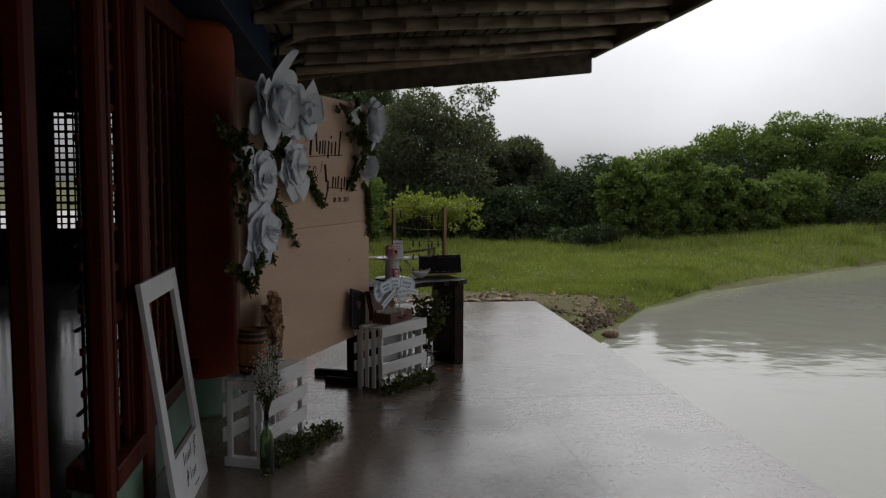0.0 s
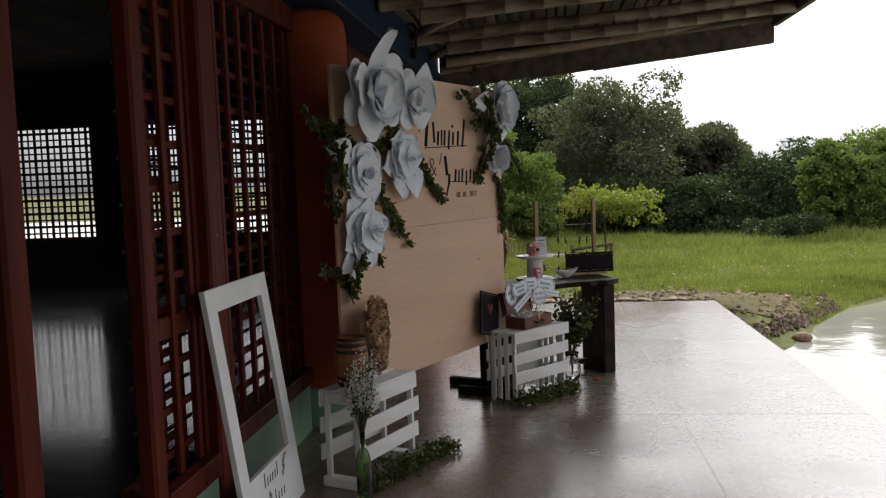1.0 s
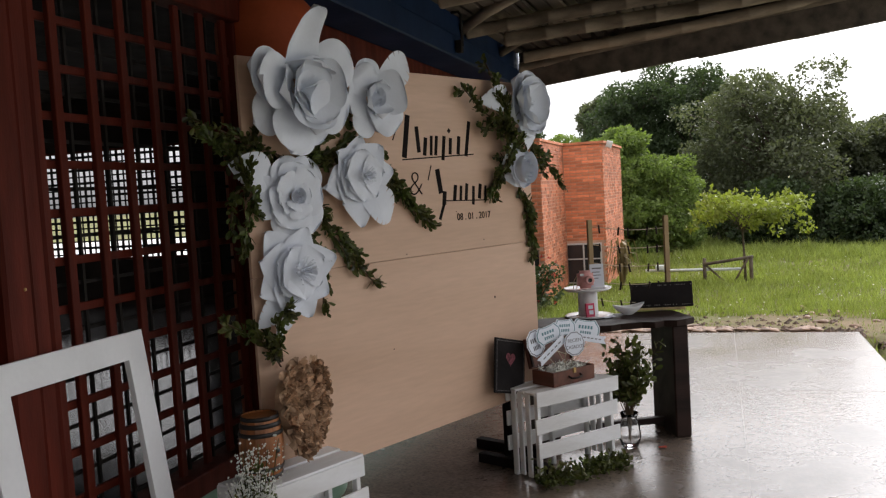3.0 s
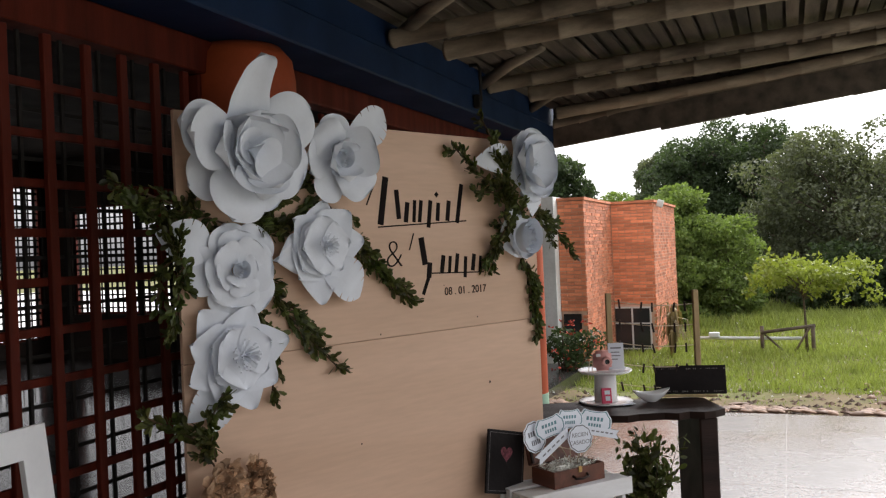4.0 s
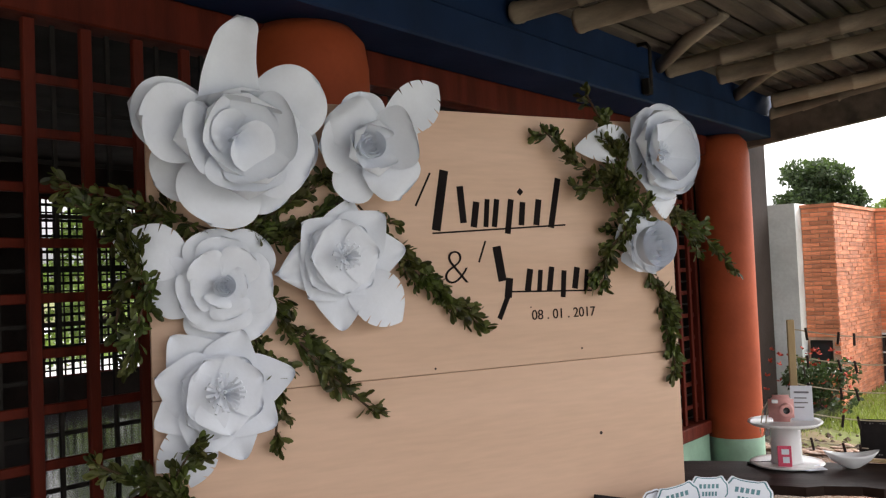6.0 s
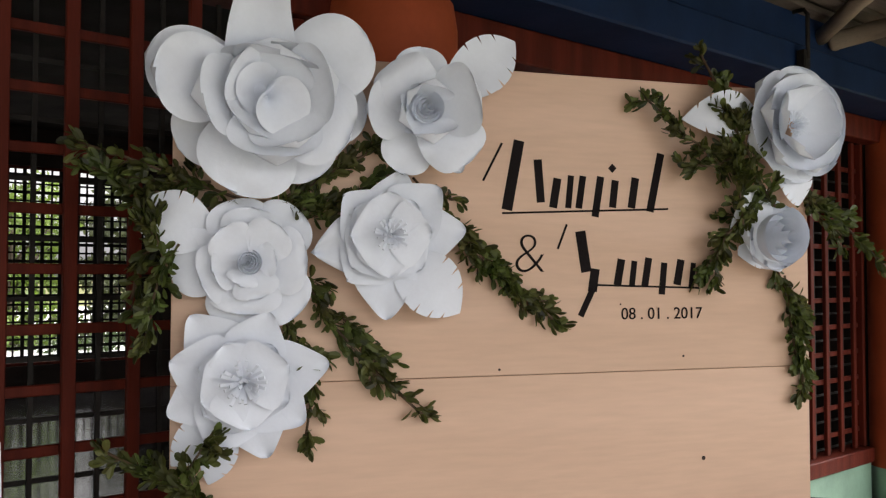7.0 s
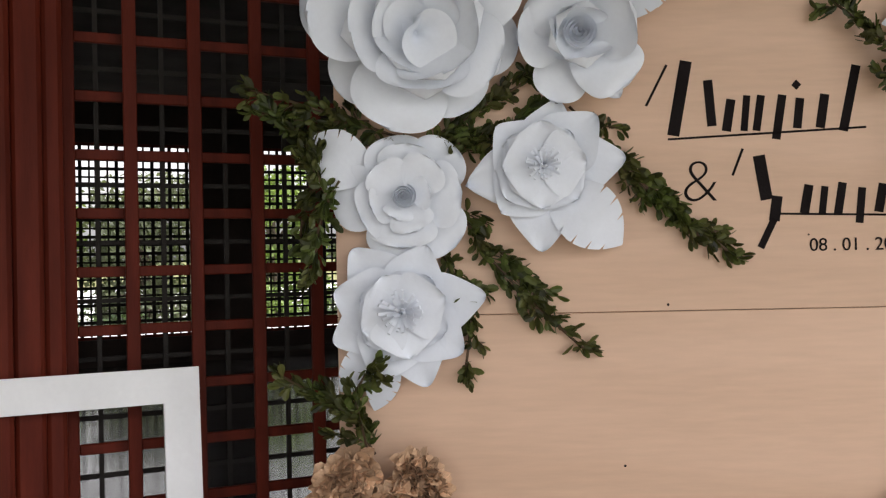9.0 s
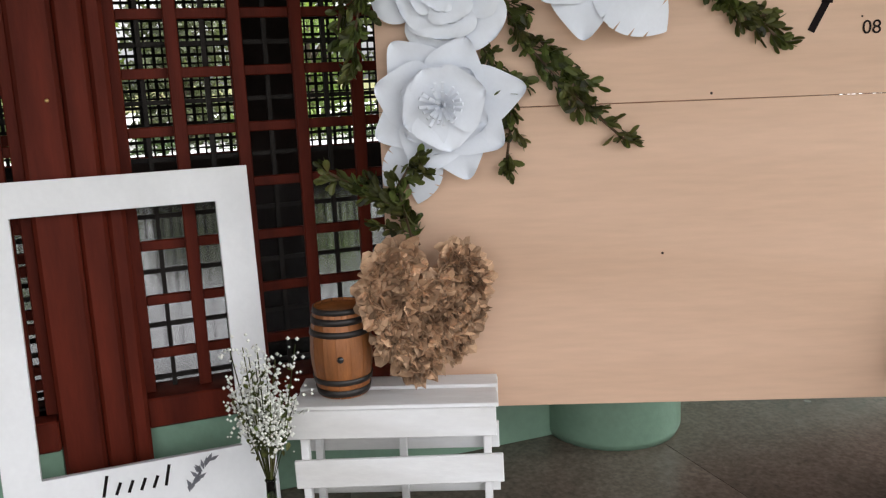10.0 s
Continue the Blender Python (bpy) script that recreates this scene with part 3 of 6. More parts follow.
first = [(0.945, 1.775, 0.985, 1.985, 0.034), (1.055, 1.80, 1.045, 1.93, 0.026), (1.095, 1.785, 1.11, 1.875, 0.026), (1.145, 1.785, 1.155, 1.885, 0.02),
         (1.18, 1.785, 1.195, 1.885, 0.022), (1.235, 1.76, 1.255, 1.885, 0.024), (1.295, 1.79, 1.305, 1.875, 0.024), (1.36, 1.79, 1.375, 1.885, 0.026),
         (1.425, 1.78, 1.465, 1.965, 0.026), (0.93, 1.765, 1.49, 1.79, 0.006), (0.87, 1.86, 0.93, 1.975, 0.007), (1.288, 1.905, 1.302, 1.92, 0.02)]
second = [(1.185, 1.455, 1.225, 1.535, 0.02), (1.205, 1.59, 1.185, 1.715, 0.034), (1.225, 1.53, 1.235, 1.60, 0.03), (1.31, 1.55, 1.325, 1.63, 0.026),
          (1.36, 1.545, 1.37, 1.625, 0.02), (1.405, 1.545, 1.42, 1.635, 0.024), (1.465, 1.52, 1.475, 1.62, 0.022), (1.52, 1.55, 1.535, 1.63, 0.026),
          (1.57, 1.54, 1.58, 1.62, 0.018), (1.24, 1.55, 1.60, 1.54, 0.006), (1.11, 1.66, 1.14, 1.735, 0.007)]
bar_strokes([(a + 0.009, z, b + 0.009, y, w) for a, z, b, y, w in first + second], board)
put("ampersand", text_mesh("&", 0.18, INK, 0.0008, 0.0045), board, Matrix.Translation((0.0025, 1.028, 1.64)) @ FACE)
put("date", text_mesh("08 . 01 . 2017", 0.052, INK), board, Matrix.Translation((0.0025, 1.475, 1.459)) @ FACE, "painted date in thin black figures")
for a, z, r in ((0.93, 1.30, 0.004), (1.55, 1.325, 0.004), (1.33, 1.49, 0.003), (1.62, 1.0, 0.007), (0.8, 0.85, 0.004)):
    put("knot", lathe("knot", [(r, 0.0), (0.0, 0.0006)], DARKWOOD, 10), board, Matrix.Translation((0.0012, a, z)) @ Matrix.Rotation(radians(90), 4, "Y"))


# ---------------------------------------------------------------- paper flowers and leaves
def petal_width(shape, t):
    """Half width of a petal, as a share of its widest, at t from base to tip."""
    if shape == "ace":
        if t < 0.42:
            return 0.45 + 0.55 * math.sin(math.pi / 2 * t / 0.42)
        q = (t - 0.42) / 0.58
        return 0.45 * 0.5 * (1 + math.cos(math.pi * q ** 0.95)) + 0.55 * math.sqrt(max(0.0, 1 - q * q))
    if shape == "square":
        return 0.55 + 0.45 * math.sin(math.pi / 2 * t / 0.5) if t < 0.5 else max(0.0, 1 - ((t - 0.5) / 0.5) ** 3.6) ** 0.36
    if shape == "horn":
        return 1.0 - 0.5 * t if t < 0.8 else 0.6 * math.sqrt(max(0.0, 1 - ((t - 0.8) / 0.2) ** 2))
    return 0.2 + 0.8 * math.sin(math.pi / 2 * t / 0.6) if t < 0.6 else max(0.0, 1 - ((t - 0.6) / 0.4) ** 2.3) ** 0.46


def petal_mesh(L, W, shape, cup, roll, bend=0.3, twist=0.0, sway=0.0):
    """A sheet of card bent along its length, cupped across, with its rim rolled back."""
    v, f = [], []
    N, M = 22, 10
    y = z = last = 0.0
    for i in range(N + 1):
        t = math.sin(math.pi / 2 * i / N)
        turn = -bend * t ** 1.6
        y, z, last = y + L * (t - last) * math.cos(turn), z + L * (t - last) * math.sin(turn), t
        w = W * petal_width(shape, t)
        for j in range(M + 1):
            u = 2 * j / M - 1
            rim = max(0.0, max(abs(u) * min(1.0, t * 2.0), (t - 0.45) / 0.55) - 0.55) / 0.45
            h = cup * W * u * u * (0.35 + 0.65 * t) - roll * W * rim ** 2.2 + twist * u * t * W
            if shape == "ace":
                h -= 0.05 * W * (1 - abs(u)) * t
            v.append((w * u + sway * t * t, y, z + h))
    for i in range(N):
        for j in range(M):
            o = i * (M + 1) + j
            f.append((o, o + 1, o + M + 2, o + M + 1))
    return data_mesh("petal", v, f, PAPER, True)


def spiral_mesh(R, H, turns=4.2):
    """A rolled paper strip on a small round backing."""
    v, f = [], []
    n = 100
    for i in range(n + 1):
        t = i / n
        a = t * turns * 2 * math.pi
        r = R * (0.10 + 0.90 * t)
        h = H * (0.95 - 0.35 * t)
        v.append((r * 0.86 * math.cos(a), r * 0.86 * math.sin(a), 0))
        v.append((r * math.cos(a), r * math.sin(a), h))
    f = [(2 * i, 2 * i + 2, 2 * i + 3, 2 * i + 1) for i in range(n)]
    o = len(v)
    v += [(R * 0.9 * math.cos(k * math.pi / 12), R * 0.9 * math.sin(k * math.pi / 12), 0.25 * H) for k in range(24)]
    f.append(tuple(range(o, o + 24)))
    return data_mesh("rolled_centre", v, f, PAPER, True)


def scroll_mesh(L, narrow, flare, tongue, start, turns, short=0.45):
    """A sheet of card rolled to a slanting cone, its rim drawn out to a tongue on one side."""
    v, f = [], []
    n, m = 48, 10
    for i in range(n + 1):
        t = i / n
        a = start + turns * 2 * math.pi * t
        w = 0.5 + 0.5 * math.cos(a - tongue)
        long = L * (short + (1 - short) * w ** 0.8) * (1.0 if 0.12 < t < 0.88 else 0.94)
        for j in range(m + 1):
            q = j / m
            lean = narrow + 0.10 * t + flare * w * q ** 1.3
            r = long * q * math.sin(lean)
            v.append((r * math.cos(a), r * math.sin(a), long * q * math.cos(lean)))
    for i in range(n):
        for j in range(m):
            o = i * (m + 1) + j
            f.append((o, o + 1, o + m + 2, o + m + 1))
    return data_mesh("rolled_centre", v, f, PAPER, True)


def stamen_mesh(R, rng):
    """Two rings of narrow paper strips lying open, with their tips curled up, round a tiny eye."""
    items = []
    for ring, n, r0, r1 in ((0, 18, 0.3, 1.0), (1, 12, 0.2, 0.68), (2, 5, 0.02, 0.32)):
        for i in range(n):
            a = 2 * math.pi * (i + rng.uniform(-0.3, 0.3)) / n
            d, s = Vector((math.cos(a), math.sin(a), 0)), Vector((-math.sin(a), math.cos(a), 0)) * R * 0.07
            k, up = rng.uniform(0.85, 1.1), 0.34 * ring
            prof = [(r0, 0.0), (r0 + (r1 - r0) * 0.45, 0.30 + up), (r1 * k * 0.86, 0.52 + up), (r1 * k, 0.62 + up), (r1 * k * 1.06, 0.56 + up)]
            v = []
            for r, h in prof:
                p = d * (r * R) + Vector((0, 0, h * R))
                v += [p - s, p + s]
            items.append((v, [(2 * j, 2 * j + 1, 2 * j + 3, 2 * j + 2) for j in range(4)]))
    return data_mesh("stamen_fringe", *join_geo(items), PAPER)


def flower(m, petals, label, centre, csize, seed, top, lean=(0, 0)):
    """petals: direction, reach, half width, shape, tilt, height over the board, and, where they differ, cup, rim roll, bend, base radius, sway."""
    rg = random.Random(seed)
    root = empty("paper_flower", m @ pose(0, 0, 0, lean[0], lean[1], 0), label, "paper flower", "giant paper flowers on the board")
    for spec in petals:
        a, R, Wd, shape, tilt, h, cup, roll, bend, r0, sway = (*spec, *((0.10, 0.05, 0.06, 0.02, 0.0) if spec[3] == "ace" else (0.16, 0.12, 0.16, 0.02, 0.0))[len(spec) - 6:])
        L = (R - r0) / max(0.3, math.cos(radians(tilt) - bend * 0.4))
        me = petal_mesh(L, Wd, shape, cup * rg.uniform(0.7, 1.3), roll * rg.uniform(0.7, 1.3), bend, rg.uniform(-0.08, 0.08), sway)
        put("petal", me, root, pose(0, 0, h, 0, 0, a - 90) @ pose(0, r0, 0, tilt, rg.uniform(-4, 4), 0))
    if centre == "scroll":
        put("rolled_centre", scroll_mesh(csize * 2.7, 0.20, 0.62, radians(-42), radians(82), 1.12, 0.80), root, pose(-0.008, 0.0, top - 0.06, 8, 6, 0))
        put("rolled_centre", scroll_mesh(csize * 2.3, 0.52, 0.2, radians(165), radians(65), 0.52, 0.75), root, pose(-0.008, 0.004, top - 0.06, 0, 0, 0))
    elif centre == "spiral":
        put("rolled_centre", spiral_mesh(csize, csize * 1.3), root, Matrix.Translation((0, 0, top)))
    else:
        put("stamen_fringe", stamen_mesh(csize, rg), root, Matrix.Translation((0, 0, top)), "curled fringe of white paper stamens")
    return root


def paper_leaf(a0, z0, a1, z1, w, d=0.03, bow=0.04):
    """A white card leaf with a creased midrib and snipped edge, from base to tip."""
    dx, dz = a1 - a0, z1 - z0
    L = math.hypot(dx, dz)
    v, f = [], []
    N = 84
    snips = {30: 0.76, 44: 0.68, 58: 0.64, 70: 0.62}
    snips_left = {37: 0.74, 51: 0.68, 65: 0.62}
    for i in range(N + 1):
        t = i / N
        ww = w * (0.30 + 0.70 * math.sin(math.pi / 2 * t / 0.45)) if t < 0.45 else w * (1 - ((t - 0.45) / 0.55) ** 2.2) + 0.002
        h = bow * math.sin(math.pi * t)
        left, right = ww * snips_left.get(i, 1.0), ww * snips.get(i, 1.0)
        v += [(-left, L * t, h + left * 0.22), (0, L * t, h), (right, L * t, h + right * 0.22)]
    for i in range(N):
        o = 3 * i
        f += [(o, o + 1, o + 4, o + 3), (o + 1, o + 2, o + 5, o + 4)]
    ob = put("paper_leaf", data_mesh("paper_leaf", v, f, PAPER, True), None, on_board(a0, z0, d, math.degrees(math.atan2(dz, dx)) - 90))
    tagged(ob, "white card leaf with a creased midrib and snipped edge", "paper leaf", "paper leaves on the board")


# big rose, top of the corner
flower(on_board(0.237, 2.055, 0.05) @ Matrix.Scale(1.04, 4), [
    (212, 0.255, 0.095, "round", 5, 0.010), (-5, 0.272, 0.095, "round", 5, 0.012), (-54, 0.243, 0.10, "round", 6, 0.018),
    (166, 0.306, 0.105, "round", 16, 0.022), (103, 0.315, 0.105, "horn", 24, 0.035, 0.4, 0.1, -0.15, 0.05, 0.06),
    (-107, 0.262, 0.128, "round", 12, 0.035), (172, 0.285, 0.108, "round", 26, 0.045, 0.25, 0.1, 0.35, 0.05), (33, 0.298, 0.112, "round", 15, 0.045, 0.1, 0.12),
    (-28, 0.228, 0.118, "round", 24, 0.055, 0.2, 0.12, 0.4), (-86, 0.178, 0.12, "round", 30, 0.06, 0.3, 0.1, 0.4),
    (92, 0.128, 0.118, "square", 64, 0.045, 0.12, 0.03, 0.05, 0.085), (82, 0.108, 0.105, "square", 66, 0.055, 0.18, 0.03, -0.1, 0.068),
    (188, 0.190, 0.100, "round", 46, 0.045, 0.3, 0.10, 0.4, 0.06), (14, 0.165, 0.105, "round", 42, 0.055, 0.3, 0.05, 0.25, 0.04),
    (-66, 0.150, 0.100, "round", 38, 0.066, 0.35, 0.05, 0.2, 0.03),
    (60, 0.11, 0.08, "round", 34, 0.055, 0.2, 0.0, 0.0, 0.0), (150, 0.12, 0.09, "round", 34, 0.055, 0.2, 0.0, 0.0, 0.0), (240, 0.12, 0.09, "round", 32, 0.055, 0.2, 0.0, 0.0, 0.0)],
    "giant white card rose with wide rounded petals", "scroll", 0.05, 1, 0.10, (2, 4))
flower(on_board(0.676, 2.044, 0.045) @ Matrix.Scale(1.04, 4), [
    (92, 0.176, 0.076, "round", 8, 0.012), (205, 0.142, 0.05, "ace", 4, 0.010), (-112, 0.182, 0.074, "round", 7, 0.012), (-56, 0.198, 0.072, "ace", 6, 0.010),
    (182, 0.160, 0.082, "round", 16, 0.020), (125, 0.150, 0.088, "square", 26, 0.030, 0.1, 0.3, 0.7), (-47, 0.182, 0.092, "square", 22, 0.026, 0.15, 0.15, 0.3),
    (14, 0.140, 0.100, "square", 40, 0.030, 0.25, 0.1, 0.1, 0.035), (205, 0.088, 0.062, "round", 50, 0.035, 0.4, 0.1, 0.2, 0.03), (-80, 0.094, 0.074, "round", 42, 0.035, 0.4, 0.1, 0.2, 0.03),
    (80, 0.075, 0.062, "round", 58, 0.035, 0.4, 0.05, 0.1, 0.035), (150, 0.07, 0.05, "round", 60, 0.035, 0.4, 0.05, 0.1, 0.035)],
    "medium white card rose with a rolled centre", "spiral", 0.046, 2, 0.045)
flower(on_board(0.196, 1.612, 0.022) @ Matrix.Scale(1.04, 4), [
    (-102, 0.168, 0.082, "round", 6, 0.008), (102, 0.168, 0.084, "round", 7, 0.012), (180, 0.192, 0.088, "round", 7, 0.012), (45, 0.192, 0.084, "round", 7, 0.010), (-45, 0.188, 0.086, "round", 7, 0.012),
    (205, 0.128, 0.084, "round", 12, 0.024), (85, 0.142, 0.078, "round", 13, 0.024), (4, 0.152, 0.090, "round", 12, 0.022), (-93, 0.132, 0.092, "round", 13, 0.027),
    (195, 0.092, 0.054, "round", 20, 0.036), (130, 0.110, 0.060, "round", 18, 0.040), (50, 0.122, 0.064, "round", 17, 0.042), (-72, 0.095, 0.060, "round", 20, 0.042), (10, 0.07, 0.045, "round", 26, 0.045), (250, 0.062, 0.042, "round", 30, 0.046)],
    "round white card rose with a tight rolled centre", "spiral", 0.034, 3, 0.052)
flower(on_board(0.184, 1.299, 0.026) @ Matrix.Scale(1.04, 4), [
    (128, 0.212, 0.088, "ace", 5, 0.004), (204, 0.200, 0.084, "ace", 7, 0.008), (10, 0.226, 0.084, "ace", 7, 0.008), (-72, 0.210, 0.088, "ace", 7, 0.008),
    (163, 0.186, 0.096, "ace", 9, 0.012), (69, 0.187, 0.082, "ace", 8, 0.012), (-35, 0.194, 0.090, "ace", 8, 0.014), (-111, 0.194, 0.090, "ace", 8, 0.014),
    (48, 0.118, 0.085, "ace", 9, 0.034), (-25, 0.128, 0.09, "ace", 9, 0.034), (-105, 0.132, 0.09, "ace", 9, 0.034), (220, 0.126, 0.09, "ace", 10, 0.034), (160, 0.115, 0.085, "ace", 10, 0.036),
    (-82, 0.122, 0.090, "ace", 8, 0.056, 0.10, 0.06, 0.12, 0.0), (205, 0.112, 0.090, "ace", 9, 0.060, 0.10, 0.06, 0.12, 0.0), (118, 0.106, 0.090, "ace", 9, 0.060, 0.10, 0.06, 0.12, 0.0), (20, 0.120, 0.092, "ace", 8, 0.064, 0.10, 0.06, 0.12, 0.0)],
    "white card flower with pointed petals and fringed stamens", "stamen", 0.054, 4, 0.074)
flower(on_board(0.572, 1.685, 0.036) @ Matrix.Scale(1.04, 4), [
    (75, 0.188, 0.080, "ace", 5, 0.004), (-40, 0.17, 0.085, "ace", 5, 0.006), (192, 0.200, 0.080, "ace", 9, 0.008, 0.3, 0.3), (6, 0.226, 0.088, "ace", 6, 0.008), (-90, 0.222, 0.088, "ace", 6, 0.008),
    (42, 0.200, 0.092, "ace", 10, 0.014), (138, 0.160, 0.090, "ace", 12, 0.014), (228, 0.160, 0.090, "ace", 10, 0.014),
    (50, 0.12, 0.085, "ace", 9, 0.034), (-42, 0.128, 0.09, "ace", 8, 0.034), (140, 0.115, 0.085, "ace", 10, 0.034), (222, 0.128, 0.09, "ace", 10, 0.034),
    (-90, 0.112, 0.088, "ace", 8, 0.056, 0.10, 0.06, 0.12, 0.0), (183, 0.104, 0.088, "ace", 8, 0.060, 0.10, 0.06, 0.12, 0.0), (90, 0.116, 0.088, "ace", 8, 0.060, 0.10, 0.06, 0.12, 0.0), (4, 0.114, 0.088, "ace", 8, 0.064, 0.10, 0.06, 0.12, 0.0)],
    "white card flower with pointed petals and fringed stamens", "stamen", 0.043, 5, 0.074, (-3, 0))
flower(on_board(1.915, 2.066, 0.035) @ Matrix.Scale(1.04, 4),
    [(20 + 60 * k, 0.185, 0.098, "round", 14, 0.008, 0.3, 0.05, 0.1, 0.03) for k in range(6)]
    + [(50 + 60 * k, 0.158, 0.088, "round", 26, 0.018, 0.35, 0.05, 0.0, 0.035) for k in range(6)]
    + [(25 + 72 * k, 0.112, 0.075, "square", 38, 0.028, 0.3, 0.05, -0.5, 0.04) for k in range(5)],
    "white card peony with cupped scalloped petals", "stamen", 0.040, 6, 0.034, (0, 3))
flower(on_board(1.845, 1.705, 0.03) @ Matrix.Scale(1.04, 4),
    [(60 * k, 0.108, 0.075, "round", 20, 0.006, 0.4, 0.1, 0.2, 0.03) for k in range(6)],
    "small white card rosebud of rolled strips", "spiral", 0.092, 7, 0.012)
paper_leaf(0.745, 2.098, 0.970, 2.275, 0.08)
paper_leaf(0.600, 1.632, 0.798, 1.471, 0.088)
paper_leaf(0.110, 1.685, -0.100, 1.752, 0.082, 0.028, 0.03)
paper_leaf(0.135, 1.215, 0.005, 1.075, 0.055, 0.006, 0.02)
paper_leaf(0.155, 1.190, 0.100, 1.020, 0.046, 0.008, 0.02)
paper_leaf(1.80, 2.105, 1.534, 2.073, 0.072, 0.03)
paper_leaf(1.83, 1.870, 1.705, 1.720, 0.06, 0.03)
paper_leaf(1.88, 1.935, 1.970, 1.810, 0.06, 0.03)
paper_leaf(1.74, 1.66, 1.85, 1.645, 0.05, 0.02)


# ---------------------------------------------------------------- greenery sprigs
def sprig(path, seed, n=60, size=0.037, label="dark green boxwood sprig with small glossy leaves", group="greenery sprigs on the board", space=BM, d=0.018):
    """path: points (a, z) on the board; twigs with leaves along them."""
    rg = random.Random(seed)
    pts = [Vector((d + (p[2] if len(p) > 2 else 0.0), p[0], p[1])) for p in path]
    root = empty("greenery_sprig", space, label, "greenery", group)
    stems, places = [tube_geo(pts, [0.004] * len(pts), 5)], []
    total = sum((pts[i + 1] - pts[i]).length for i in range(len(pts) - 1))
    def at(t):
        s = t * total
        for i in range(len(pts) - 1):
            L = (pts[i + 1] - pts[i]).length
            if s <= L or i == len(pts) - 2:
                return pts[i].lerp(pts[i + 1], min(1, s / L)), (pts[i + 1] - pts[i]).normalized()
            s -= L
    side_n = max(4, int(total / 0.032))
    for k in range(side_n):
        t = (k + rg.random()) / side_n
        p, dr = at(t)
        o = Vector((rg.uniform(-0.1, 0.15), rg.gauss(0, 0.42), rg.gauss(-0.18, 0.42)))
        dv = (dr * 0.9 + o).normalized()
        ln = rg.uniform(0.025, 0.10) * (1.15 - 0.7 * t)
        q = p + dv * ln
        stems.append(tube_geo([p, q], [0.0022, 0.0014], 4))
        m = max(3, int(n / side_n * 1.35 * (0.45 + ln / 0.085)))
        for j in range(m):
            w = (j + 0.5) / m
            places.append((p.lerp(q, w) + Vector((rg.gauss(0, 0.004), rg.gauss(0, 0.006), rg.gauss(0, 0.006))), dv * 1.2 + Vector((rg.uniform(0, 0.5), rg.gauss(0, 0.6), rg.gauss(0, 0.6)))))
    put("stem", data_mesh("stem", *join_geo(stems), STEM, True), root)
    put("leaves", data_mesh("leaves", *leaves_geo(places, rg, size, 0.25), BOX), root)
    return root


for i, (path, n) in enumerate((
        ([(0.22, 1.77), (0.05, 1.83), (-0.12, 1.89), (-0.24, 1.925)], 130),
        ([(0.05, 1.80), (-0.08, 1.80), (-0.20, 1.86)], 70),
        ([(0.26, 1.76), (0.41, 1.855), (0.57, 1.95)], 110),
        ([(0.22, 1.75), (0.41, 1.765), (0.56, 1.82)], 110),
        ([(0.66, 1.86), (0.81, 1.70), (0.94, 1.58), (1.11, 1.435)], 190),
        ([(0.86, 1.66), (0.98, 1.53), (1.07, 1.50)], 80),
        ([(0.33, 1.60), (0.44, 1.43), (0.56, 1.30), (0.69, 1.18)], 170),
        ([(0.45, 1.47), (0.55, 1.36), (0.56, 1.27)], 60),
        ([(0.29, 1.47), (0.38, 1.30), (0.355, 1.12)], 120),
        ([(0.02, 1.66, 0.05), (-0.03, 1.58, 0.05), (-0.06, 1.40, 0.03)], 100),
        ([(0.02, 1.70), (-0.08, 1.62), (-0.10, 1.50)], 60),
        ([(0.10, 0.90), (0.04, 1.0), (-0.05, 1.06), (-0.16, 1.125)], 130),
        ([(0.08, 0.93, 0.04), (0.05, 1.08, 0.06), (0.11, 1.17, 0.06)], 90),
        ([(1.69, 1.92, 0.06), (1.53, 2.01, 0.05), (1.39, 2.14, 0.02)], 120),
        ([(1.79, 1.87, 0.06), (1.68, 2.10, 0.06), (1.60, 2.28, 0.02)], 150),
        ([(1.80, 1.84, 0.06), (1.67, 1.71, 0.05), (1.60, 1.57)], 130),
        ([(1.74, 1.98, 0.06), (1.62, 1.92, 0.06), (1.53, 1.93, 0.03)], 80),
        ([(1.88, 1.62), (1.985, 1.40), (1.985, 1.19)], 190),
        ([(1.98, 1.86), (2.16, 1.75), (2.33, 1.61)], 110),
        ([(1.92, 1.58), (1.94, 1.45), (1.96, 1.30)], 90),
        ([(1.72, 1.74, 0.06), (1.70, 1.86, 0.07), (1.70, 2.02, 0.07), (1.66, 2.18, 0.04)], 170),
        ([(1.84, 1.80, 0.06), (1.74, 1.92, 0.07), (1.66, 1.98, 0.06)], 110),
        ([(1.76, 1.78), (1.66, 1.66), (1.66, 1.56)], 90),
        ([(1.94, 1.92), (2.04, 1.80), (2.16, 1.66)], 90),
        ([(0.10, 1.83), (-0.06, 1.83), (-0.16, 1.84)], 90),
        ([(-0.01, 1.60, 0.05), (-0.04, 1.69, 0.06), (-0.07, 1.76, 0.05)], 60),
        ([(0.30, 1.70), (0.46, 1.80), (0.60, 1.87)], 110),
        ([(0.70, 1.80), (0.84, 1.65), (0.95, 1.55)], 110))):
    sprig(path, 100 + i, n)


